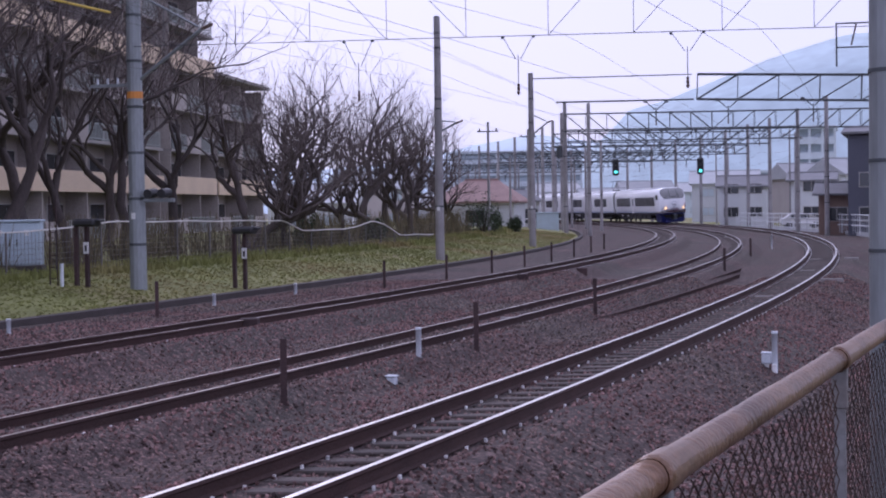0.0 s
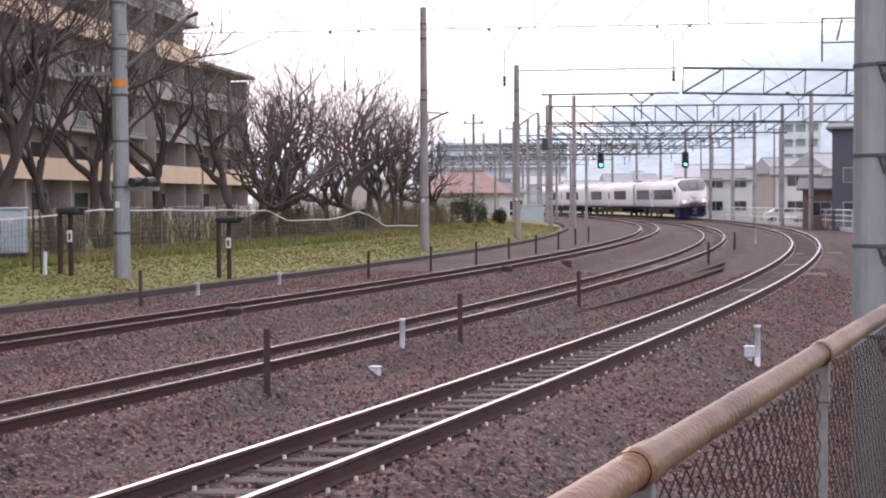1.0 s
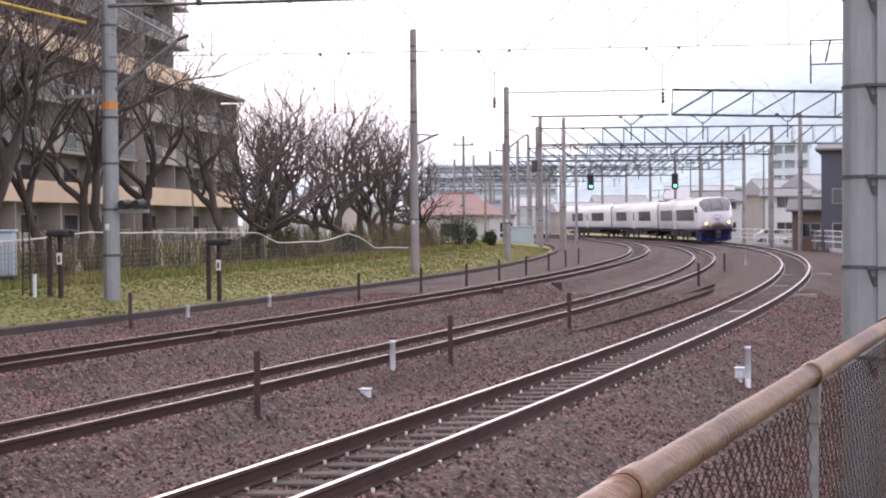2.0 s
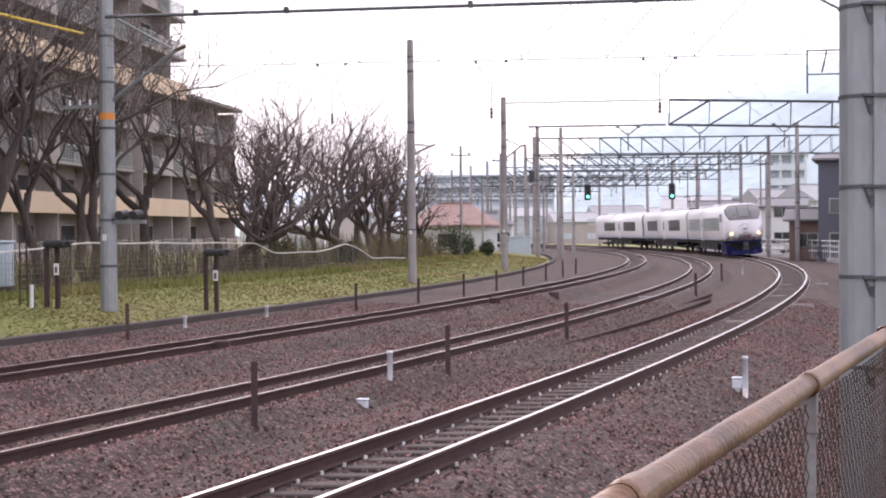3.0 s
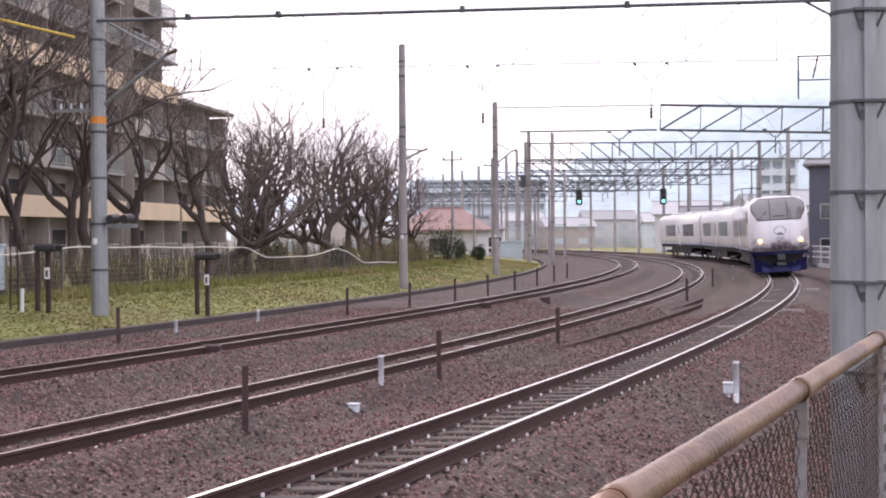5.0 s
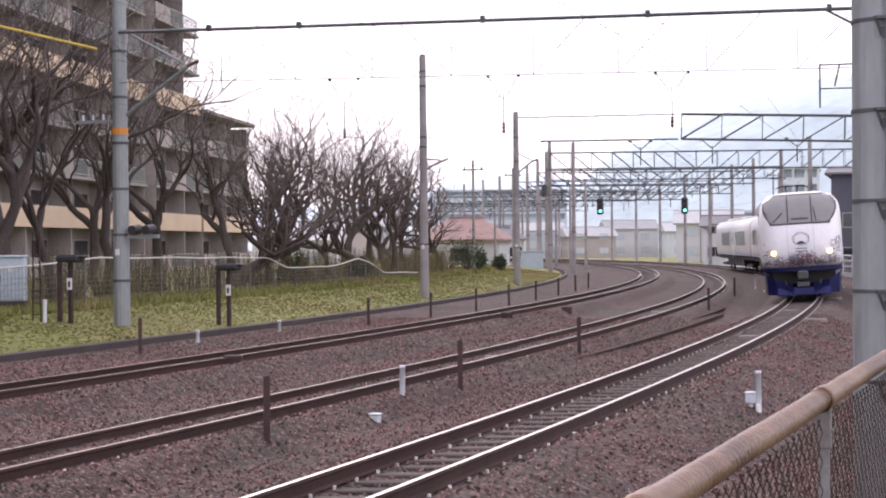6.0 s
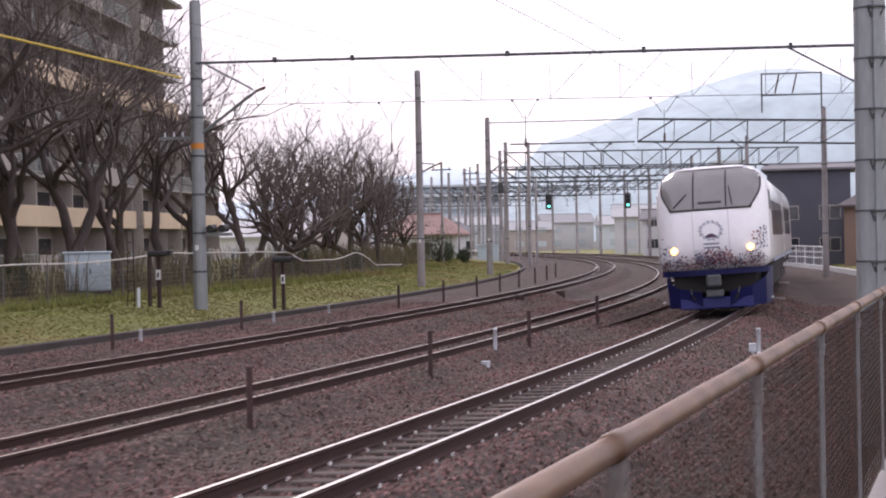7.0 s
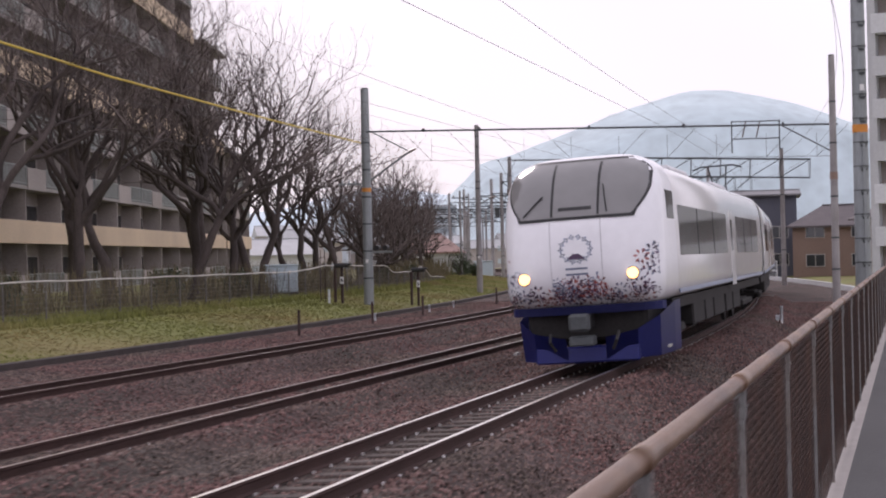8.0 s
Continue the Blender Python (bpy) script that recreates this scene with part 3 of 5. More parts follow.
def make_track(name, center, zt, first, last, s0, s1):
    top = holder("railway_track", Matrix(), {"near": "railway track with bright polished rails on crushed stone", "middle": "railway track with dull rails beside a row of stakes", "far": "railway track with rusty rails below the grass bank"}[name], "railway track", "railway tracks", "structure")
    ss = list(np.arange(s0, 120, 1.0)) + list(np.arange(120, s1, 2.5))
    for side in (-1, 1):
        c = center + side * 0.566
        bm = bmesh.new()
        ribbon(bm, [(c + a, zt + z) for a, z in RAIL], ss, True, center, True)
        for f in bm.faces:
            f.smooth = False
        rail = part("rail", bm, (M["rust"], M["railhead" if name == "near" else "dullhead"]), top)
        for f in rail.data.polygons:
            if f.normal.z > 0.7 and max(rail.data.vertices[i].co.z - zt - CANT * side * 0.566 for i in f.vertices) > -0.006:
                f.material_index = 1
    me = sleeper_mesh()
    lean = math.degrees(math.atan(CANT))
    clips = bmesh.new()
    joined = bmesh.new()
    s, n = first, 0
    while s < last:
        m = on(s, center, zt) @ pose(0, 0, 0, 0, -lean, 0)
        if n < 240:
            ob = new("sleeper", me)
            ob.parent, ob.matrix_basis = top, m @ pose(random.uniform(-0.02, 0.02), 0, 0, 0, 0, random.uniform(-0.6, 0.6))
        elif s < 150:
            box(joined, -1.0, 1.0, -0.11, 0.11, -0.33, -0.162, m)
        if s < 110:
            for o in (-0.672, -0.46, 0.46, 0.672):
                box(clips, o - 0.011, o + 0.011, -0.014, 0.014, -0.165, -0.127, m)
        s, n = s + SPACING, n + 1
    ob = part("rail_clips", clips, M["clip"], top, "small bright galvanised rail clips")
    ob["kind"] = "stuff"
    ob = part("far_sleepers", joined, M["sleeper"], top)
    ob["kind"] = "stuff"
    return top


# ---------------------------------------------------------------- posts beside the tracks
def make_stake(s, lat, height, z0, lean=0.0):
    """An old rail set upright as a stake."""
    h = holder("stake", on(s, lat, z0) @ pose(0, 0, 0, lean, lean * 0.6, 30), "rusty old-rail stake standing in the track stones", "stake", "stakes along the tracks")
    bm = bmesh.new()
    prof = [(x * 0.72, y * 0.72) for x, y in ((-0.055, -0.05), (0.055, -0.05), (0.055, -0.035), (0.01, -0.02), (0.01, 0.03), (0.03, 0.04), (0.03, 0.065), (-0.03, 0.065), (-0.03, 0.04), (-0.01, 0.03), (-0.01, -0.02), (-0.055, -0.035))]
    a = [bm.verts.new((x, y, -0.3)) for x, y in prof]
    b = [bm.verts.new((x, y, height)) for x, y in prof]
    for k in range(12):
        bm.faces.new((a[k], a[(k + 1) % 12], b[(k + 1) % 12], b[k]))
    bm.faces.new(b)
    part("shaft", bm, M["stake"], h)
    return h


def make_white_post(s, lat, height, z0):
    h = holder("marker_post", on(s, lat, z0), "slim white painted marker post with a capped top", "marker post", "white marker posts")
    part("shaft", tubed([(0, 0, -0.2), (0, 0, height)], 0.042, 12), M["whitepost"], h, smooth=True)
    part("cap", tubed([(0, 0, height), (0, 0, height + 0.03)], [0.05, 0.045], 12), M["whitepost"], h)
    bm = boxed(-0.03, 0.03, -0.07, 0.07, -0.02, 0.16, bevel=0.008)
    part("foot_bracket", bm, M["clip"], h)
    return h


def make_track_box(s, lat, z0, height=0.0):
    h = holder("track_box", on(s, lat, z0), "small white trackside terminal box on a short foot", "terminal box", "trackside boxes")
    if height:
        part("stand", tubed([(0, 0, -0.2), (0, 0, height)], 0.035, 8), M["clip"], h)
    part("body", boxed(-0.07, 0.07, -0.06, 0.06, height - 0.02, height + 0.12, bevel=0.015), M["whitepost"], h)
    part("lid", boxed(-0.082, 0.082, -0.072, 0.072, height + 0.12, height + 0.15, bevel=0.012), M["whitepost"], h)
    part("cable", tubed([(0.05, 0.05, height + 0.05), (0.12, 0.14, height * 0.5), (0.16, 0.2, -0.1)], 0.014, 6), M["dark"], h)
    return h


# ---------------------------------------------------------------- overhead line
def make_pole(s, lat, z0, top, r0, r1, label, bands=(), group="line poles", material="concrete"):
    """A tapered round pole with steel clamps."""
    h = holder("line_pole", on(s, lat, 0), label, "pole", group)
    part("shaft", tubed([(0, 0, z0 - 0.6), (0, 0, z0), (0, 0, top)], [r0, r0, r1], 14), M[material], h, smooth=False)
    part("cap", tubed([(0, 0, top), (0, 0, top + 0.05)], [r1 * 1.05, r1 * 0.7], 12), M["truss"], h)
    for z in bands:
        r = r0 + (r1 - r0) * (z - z0) / (top - z0)
        part("clamp", tubed([(0, 0, z - 0.035), (0, 0, z + 0.035)], r + 0.012, 14), M["truss"], h)
    return h


def plate(h, z, r, w=0.12, hgt=0.16, material="sign", face=0.0):
    m = pose(0, 0, z, 0, 0, face)
    bm = boxed(-w / 2, w / 2, -r - 0.015, -r - 0.003, -hgt / 2, hgt / 2, m)
    return part("number_plate", bm, M[material], h, "small pale plate with dark bars")


def make_truss(s, lat0, lat1, z0, z1, bays, fall=0.0):
    """A lattice beam across the tracks: chords, posts and diagonals."""
    h = holder("portal_beam", on(s, 0, 0) @ Matrix.Translation((lat0, 0, 0)) @ pose(0, 0, 0, 0, math.degrees(math.atan2(fall, lat1 - lat0)), 0) @ Matrix.Translation((-lat0, 0, 0)), "dark steel lattice beam spanning the tracks", "portal beam", "portal beams")
    for z in (z0, z1):
        for y in (-0.3, 0.3):
            part("chord", boxed(lat0, lat1, y - 0.035, y + 0.035, z - 0.04, z + 0.04), M["truss"], h)
    step = (lat1 - lat0) / bays
    for i in range(bays + 1):
        x = lat0 + i * step
        bm = bmesh.new()
        for y in (-0.3, 0.3):
            tube(bm, [(x, y, z0), (x, y, z1)], 0.022, 5)
        tube(bm, [(x, -0.3, z0), (x, 0.3, z0)], 0.03, 5)
        tube(bm, [(x, -0.3, z1), (x, 0.3, z1)], 0.03, 5)
        part("post", bm, M["truss"], h)
        if i < bays:
            bm = bmesh.new()
            for y in (-0.3, 0.3):
                a, b = (z1, z0) if fall or i >= bays * 0.45 else (z0, z1)
                tube(bm, [(x, y, b), (x + step, y, a)], 0.026, 5)
            part("diagonal", bm, M["truss"], h)
    return h


def make_hanger(s, lat, z0, z1, spread=0.55, r=0.03):
    """A V-shaped drop bracket under a beam, with insulators and a registration arm."""
    h = holder("wire_hanger", on(s, lat, 0), "V-shaped steel wire hanger with brown insulators", "wire hanger", "wire hangers")
    for k in (-1, 1):
        part("strut", tubed([(k * spread, 0, z1), (k * 0.06, 0, z0 + 0.25)], r, 6), M["truss"], h)
        part("bolt_plate", boxed(k * spread - 3 * r, k * spread + 3 * r, -(0.34 if r > 0.02 else 0.04), 0.34 if r > 0.02 else 0.04, z1 - 0.06, z1 - 0.005), M["truss"], h)
    part("drop", tubed([(0, 0, z0 + 0.35), (0, 0, z0 - 0.35)], r * 1.2, 6), M["truss"], h)
    part("insulator", tubed([(0, 0, z0 - 0.35), (0, 0, z0 - 0.40), (0, 0, z0 - 0.45), (0, 0, z0 - 0.5), (0, 0, z0 - 0.55), (0, 0, z0 - 0.6)], [0.045, 0.025, 0.045, 0.025, 0.045, 0.02], 8), M["insulator"], h)
    return h


def make_wire(name, pts, r, label):
    bm = tubed(pts, r, 5)
    return thing(name, bm, M["wire"], label, "wire", "overhead wires")


def make_bracket(s, lat, low, apex, high, reach):
    """A triangular bracket on a pole: a rising strut and a falling stay that meet at an insulator."""
    h = holder("bracket_arm", on(s, lat, 0), "triangular steel bracket arm braced to a line pole", "bracket arm", "bracket arms")
    part("strut", tubed([(0.14, 0, low), (reach, 0, apex)], 0.05, 6), M["steelpole"], h)
    part("stay", tubed([(0.14, 0, high), (reach * 0.95, 0, apex + 0.05)], 0.035, 6), M["steelpole"], h)
    part("insulator", tubed([(reach, 0, apex), (reach + 0.3, 0, apex + 0.1)], 0.05, 8), M["insulator"], h)
    return h


# ---------------------------------------------------------------- fence by the viewer
RAILTOP = EYE - 0.389


def mesh_bay(length, zb, zt, half=0.036):
    """Chain-link for one bay, along +y: neighbouring zig-zag strands meet at every turn, which makes diamonds."""
    n, rows = int((length - 0.03) / half), int((zt - zb) / half)
    r = 0.0020
    verts, faces = [], []
    for i in range(n):
        for j in range(rows + 1):
            y = 0.02 + (i + (1.03 if (i + j) % 2 == 0 else -0.03)) * half
            x = 0.003 if (i + j) % 2 == 0 else -0.003
            z = zt - j * half
            for a in (0.5, 2.6, 4.7):
                verts.append((x + r * math.cos(a), y + 1.3 * r * math.sin(a), z))
        o = 3 * i * (rows + 1)
        for j in range(rows):
            for k in range(3):
                a, b = o + 3 * j + k, o + 3 * j + (k + 1) % 3
                faces.append((a, b, b + 3, a + 3))
    me = bpy.data.meshes.new("mesh_panel")
    me.from_pydata(verts, [], faces)
    me.materials.append(M["mesh"])
    return me


def make_front_fence():
    """Pipe-topped chain-link fence: straight along the street, then turning away from the tracks."""
    ahead = Vector((math.sin(0.374), math.cos(0.374)))
    line = [at(0, 5.08).to_2d() + ahead * d for d in list(np.arange(-46.07, 1.0, 1.93)) + [2.15, 3.87, 5.76]]
    turn = Vector((math.sin(0.374 + 0.24), math.cos(0.374 + 0.24)))
    line += [line[-1] + turn * 1.9, line[-1] + turn * 3.8, line[-1] + turn * 5.7]
    h = holder("chain_link_fence", Matrix(), "rust-stained pipe and chain-link fence along the street", "fence")
    zb, zt = 0.45, RAILTOP - 0.045
    bays = {}
    for a, b in zip(line, line[1:]):
        d = (b - a).normalized()
        length = (b - a).length
        m = Matrix.Translation((a.x, a.y, 0)) @ pose(0, 0, 0, 0, 0, -math.degrees(math.atan2(d.x, d.y)))
        # post: a steel angle with a clamp plate under the pipe
        bm = boxed(-0.014, 0.014, -0.004, 0.004, zb - 0.3, RAILTOP - 0.02, m)
        box(bm, -0.014, -0.007, 0.0041, 0.024, zb - 0.3, RAILTOP - 0.021, m)
        post = part("post", bm, M["fencepost"], h)
        part("clamp_plate", boxed(-0.020, 0.019, -0.010, 0.012, RAILTOP - 0.125, RAILTOP - 0.024, m, bevel=0.003), M["fencepost"], post)
        part("bolt", tubed([m @ Vector((-0.026, 0.0, RAILTOP - 0.08)), m @ Vector((0.026, 0.0, RAILTOP - 0.08))], 0.006, 6), M["fencepost"], post)
        n = 14
        pts = [m @ Vector((0.0006 * math.sin(i * 1.7 + a.x), 0.04 + (length - 0.08) * i / n, RAILTOP + 0.0006 * math.sin(i * 0.9 + a.y))) for i in range(n + 1)]
        part("top_pipe", tubed(pts, 0.0275, 18), M["pipe"], h, smooth=True)
        part("joint_sleeve", tubed([m @ Vector((0, y, RAILTOP)) for y in (-0.052, -0.05, -0.012, -0.01, 0.05, 0.052)], [0.029, 0.0318, 0.0318, 0.031, 0.031, 0.029], 18), M["pipe"], h, smooth=True)
        key = round(length, 2)
        if key not in bays:
            bays[key] = mesh_bay(length, zb, zt)
        ob = new("mesh_panel", bays[key])
        ob.parent, ob.matrix_basis = h, m
        ob["label"] = "rusty vinyl-coated chain-link mesh"
    part("bottom_wire", tubed([(p.x, p.y, zb + 0.05) for p in line], 0.004, 5), M["mesh"], h)
    bm = bmesh.new()
    for a, b in zip(line, line[1:]):
        d = (b - a).normalized()
        m = Matrix.Translation((a.x, a.y, 0)) @ pose(0, 0, 0, 0, 0, -math.degrees(math.atan2(d.x, d.y)))
        box(bm, -0.09, 0.09, -0.02, (b - a).length - 0.022, -0.8, zb, m)
    thing("fence_kerb", bm, M["soffit"], "weathered concrete kerb under the fence", "kerb", kind="structure")
    return h


# ---------------------------------------------------------------- fence and trees on the bank
FENCE_LAT = -19.6


def fence_top(s):
    return left_bank(FENCE_LAT) + float(np.interp(s, [-6, 35, 39.8, 53.3, 55.4, 60.6, 63, 65.3, 67, 70, 78], [1.3, 1.22, 1.44, 1.32, 0.91, 0.87, 0.98, 1.17, 1.02, 0.45, 0.32])) + 0.012 * math.sin(s * 1.3)


def make_bank_fence():
    h = holder("netting_fence", Matrix(), "old netting fence with a pale sagging top pipe", "fence")
    ss = list(np.arange(-6, 80, 2.5))
    for s in ss:
        p = at(s, FENCE_LAT)
        part("post", tubed([(p.x, p.y, left_bank(FENCE_LAT) - 0.3), (p.x, p.y, fence_top(s))], 0.03, 8), M["farmesh"], h)
    fine = np.arange(-6, 77.6, 0.5)
    part("top_pipe", tubed([at(s, FENCE_LAT, fence_top(s)) for s in fine], 0.026, 6), M["farpipe"], h, "pale bent top pipe")
    for s0, s1 in zip(ss, ss[1:]):
        bm = bmesh.new()
        n = 14
        for i in range(n + 1):
            s = s0 + (s1 - s0) * i / n
            zb, zt = left_bank(FENCE_LAT) - 0.05, fence_top(s)
            tube(bm, [at(s, FENCE_LAT, zb), at(s, FENCE_LAT, zt)], 0.006, 3, False)
        for k in range(7):
            tube(bm, [at(s0, FENCE_LAT, left_bank(FENCE_LAT) + 0.15 * k), at(s1, FENCE_LAT, left_bank(FENCE_LAT) + 0.15 * k * (fence_top(s1) - left_bank(FENCE_LAT)) / (fence_top(s0) - left_bank(FENCE_LAT)))], 0.006, 3, False)
        part("netting", bm, M["farmesh"], h)
    return h


def tree_meshes(seed, height, spread, depth, forks, lift=0.12, girth=0.024, bole=0.24):
    """Bare tree: tapered leaning trunk, crooked limbs and many fine twigs."""
    rng = random.Random(seed)
    trunk, crown = bmesh.new(), bmesh.new()

    def grow(p, d, length, r, level):
        n = 5 if level < 3 else 3
        pts, rad, q, dd = [p.copy()], [r * (1.35 if level == 0 else 1.0)], p.copy(), d.copy()
        for i in range(n):
            dd = (dd + Vector((rng.gauss(0, 0.27), rng.gauss(0, 0.27), rng.gauss(0.05, 0.16)))).normalized()
            q = q + dd * length / n
            pts.append(q.copy())
            rad.append(r * (1 - 0.36 * (i + 1) / n))
        if level <= 2:
            tube(trunk, pts, rad, 8 if level < 2 else 6, False)
        else:
            tube(crown, pts, rad, 4 if level == 3 else 3, False)
        if level >= depth:
            return
        kids = forks[min(level, len(forks) - 1)]
        a0 = rng.uniform(0, 6.283)
        for k in range(kids):
            f = rng.uniform(0.35, 1.0) if level else rng.uniform(0.75, 1.0)
            if k == 0:
                f = 0.999
            i = min(n - 1, int(f * n))
            base = pts[i].lerp(pts[i + 1], f * n - i)
            a = a0 + 6.283 * k / kids + rng.uniform(-0.6, 0.6)
            side = Vector((math.cos(a), math.sin(a), 0))
            w = spread * rng.uniform(0.5, 1.35)
            nd = (dd + side * w + Vector((0, 0, lift))).normalized()
            if nd.z < -0.1:
                nd.z = 0.15
                nd.normalize()
            grow(base, nd, length * rng.uniform(0.60, 0.92), rad[i] * rng.uniform(0.58, 0.80), level + 1)

    grow(Vector((0, 0, -0.2)), Vector((rng.uniform(-0.2, 0.2), rng.uniform(-0.2, 0.2), 1)).normalized(), height * bole, height * girth, 0)
    return build("trunk", trunk, M["bark"], True), build("crown", crown, M["twig"])


def make_tree(meshes, m, label):
    h = holder("bare_tree", m, label, "tree", "bare trees along the bank")
    for name, me in zip(("trunk", "crown"), meshes):
        ob = new(name, me)
        ob.parent = h
    return h


def make_bush(m, size, seed, label="evergreen shrub with small dark leaves"):
    rng = np.random.default_rng(seed)
    h = holder("shrub", m, label, "shrub", "shrubs by the fence")
    bm = bmesh.new()
    for k in range(9):
        a = rng.uniform(0, 6.28)
        tube(bm, [(0, 0, -0.1), (math.cos(a) * size * 0.25, math.sin(a) * size * 0.25, size * 0.5), (math.cos(a) * size * 0.5, math.sin(a) * size * 0.5, size * rng.uniform(0.7, 1.0))], [0.03, 0.02, 0.008], 5)
    part("woody_base", bm, M["bark"], h)
    verts, faces = [], []
    for i in range(1100):
        d = rng.normal(0, 1, 3)
        d /= np.linalg.norm(d)
        c = d * size * 0.55 * rng.uniform(0.45, 1.05) * (1 + 0.25 * math.sin(5 * d[0] + 3 * d[1])) + np.array([0, 0, size * 0.55])
        q = np.array(Euler(rng.uniform(0, 6.28, 3)).to_matrix()) * rng.uniform(0.05, 0.10)
        n0 = len(verts)
        verts.extend([(c + q @ np.array(v)).tolist() for v in ((-1, 0, 0), (0, -0.45, 0), (1, 0, 0.1), (0, 0.45, 0))])
        faces.append((n0, n0 + 1, n0 + 2, n0 + 3))
    me = bpy.data.meshes.new("foliage")
    me.from_pydata(verts, [], faces)
    me.materials.append(M["leaf"])
    ob = new("foliage", me)
    ob.parent = h
    return h


# ---------------------------------------------------------------- buildings
def make_apartment(origin, turn, bays, bay, storeys, storey, depth, name_label, cream, tower=False):
    """A slab block: wall, slabs, parapets or railings, partition walls, windows storey by storey. Local x along the front, -y to the viewer."""
    h = holder("apartment_building", Matrix.Translation(origin) @ pose(0, 0, 0, 0, 0, turn), name_label, "apartment building", "apartment blocks")
    L, H = bays * bay, storeys * storey
    part("wall", boxed(0, L, 0, depth, -1.0, H), M["wall_grey"], h)
    part("roof", boxed(-0.5, L + 0.9, -1.9, depth + 0.5, H, H + 0.28, bevel=0.04), M["soffit"], h, "flat concrete roof slab with an overhang")
    for k in range(storeys):
        z = k * storey
        part("balcony_slab", boxed(-0.1, L + 0.5, -1.45, -0.002, z - 0.18, z), M["soffit"], h)
        if k in cream:
            part("parapet", boxed(-0.1, L + 0.5, -1.5, -1.38, z - 0.22, z + 1.02, bevel=0.02), M["wall_cream"], h, "cream rendered balcony parapet")
        else:
            for i in range(bays):
                if (i + k) % 3 == 0:
                    part("parapet", boxed(i * bay + 0.02, (i + 1) * bay - 0.02, -1.5, -1.4, z - 0.2, z + 1.0), M["wall_grey"], h)
                    continue
                bm = bmesh.new()
                x0, x1 = i * bay + 0.05, (i + 1) * bay - 0.05
                box(bm, x0, x1, -1.47, -1.41, z + 1.0, z + 1.06)
                box(bm, x0, x1, -1.46, -1.42, z + 0.12, z + 0.16)
                n = 13
                for j in range(n + 1):
                    x = x0 + (x1 - x0) * j / n
                    box(bm, x - 0.03, x + 0.03, -1.455, -1.425, z, z + 1.0)
                part("railing", bm, M["railing"], h, "pale metal bar railing")["kind"] = "stuff"
        for i in range(bays + 1):
            if i % 2 == 0:
                part("partition", boxed(i * bay - 0.06, i * bay + 0.06, -1.36, -0.003, z + 0.002, z + storey - 0.182), M["wall_grey"], h)
        for i in range(bays):
            w = part("window", boxed(i * bay + 0.5, (i + 1) * bay - 0.5, -0.05, 0.0, z + 0.08, z + 2.05), M["frame"], h)
            xm = (i + 0.5) * bay
            for x0, x1 in ((i * bay + 0.57, xm - 0.03), (xm + 0.03, (i + 1) * bay - 0.57)):
                part("pane", boxed(x0, x1, -0.07, -0.052, z + 0.15, z + 1.98), M["win"], w)
    return h


def make_house(name, m, w, d, eave, ridge, wall, roof, label, windows=2, hip=True):
    h = holder(name, m, label, "house", "houses beyond the line")
    part("wall", boxed(-w / 2, w / 2, -d / 2, d / 2, -0.6, eave), M[wall], h)
    bm = bmesh.new()
    e = 0.45
    c = [bm.verts.new(p) for p in ((-w / 2 - e, -d / 2 - e, eave), (w / 2 + e, -d / 2 - e, eave), (w / 2 + e, d / 2 + e, eave), (-w / 2 - e, d / 2 + e, eave))]
    b = [bm.verts.new(v.co + Vector((0, 0, -0.16))) for v in c]
    k = w * 0.28 if hip else -e
    t = [bm.verts.new((-w / 2 + k, 0, ridge)), bm.verts.new((w / 2 - k, 0, ridge))]
    for f in ((c[0], c[1], t[1], t[0]), (c[1], c[2], t[1]), (c[2], c[3], t[0], t[1]), (c[3], c[0], t[0]), (b[3], b[2], b[1], b[0])):
        bm.faces.new(f)
    for i in range(4):
        bm.faces.new((b[i], b[(i + 1) % 4], c[(i + 1) % 4], c[i]))
    part("roof", bm, M[roof], h)
    part("ridge_cap", tubed([(-w / 2 + k, 0, ridge + 0.03), (w / 2 - k, 0, ridge + 0.03)], 0.09, 6), M[roof], h)
    for i in range(windows):
        x = -w / 2 + (i + 0.5) * w / windows
        for zz in ([0.9] if eave < 4 else [0.9, 3.5]):
            f = part("window", boxed(x - 0.85, x + 0.85, -d / 2 - 0.05, -d / 2 - 0.002, zz, zz + 1.15), M["frame"], h)
            for k2 in (-1, 1):
                # far panes get the painted haze tone instead of dark glass
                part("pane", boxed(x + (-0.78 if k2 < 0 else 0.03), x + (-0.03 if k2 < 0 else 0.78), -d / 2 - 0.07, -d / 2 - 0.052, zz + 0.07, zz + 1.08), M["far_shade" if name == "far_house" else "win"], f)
    return h


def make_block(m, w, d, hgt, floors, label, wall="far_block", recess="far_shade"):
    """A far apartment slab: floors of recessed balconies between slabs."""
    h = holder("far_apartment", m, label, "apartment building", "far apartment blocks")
    # separate tone for the recess wall; the default has shade and haze painted in
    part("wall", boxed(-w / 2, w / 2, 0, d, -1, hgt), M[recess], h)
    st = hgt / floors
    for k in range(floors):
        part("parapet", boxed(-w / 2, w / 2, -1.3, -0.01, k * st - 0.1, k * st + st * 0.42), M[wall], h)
    part("roof", boxed(-w / 2 - 0.3, w / 2 + 0.3, -1.5, d + 0.3, hgt, hgt + 0.6), M[wall], h)
    n = max(3, int(w / 9))
    for i in range(n + 1):
        x = -w / 2 + i * w / n
        part("pier", boxed(x - 0.25, x + 0.25, -1.25, -0.02, 0, hgt), M[wall], h)
    return h


# ---------------------------------------------------------------- the train
CAR, GAP = 23.6, 0.6
HALF, ZC, ZH = 1.47, 2.50, 1.40


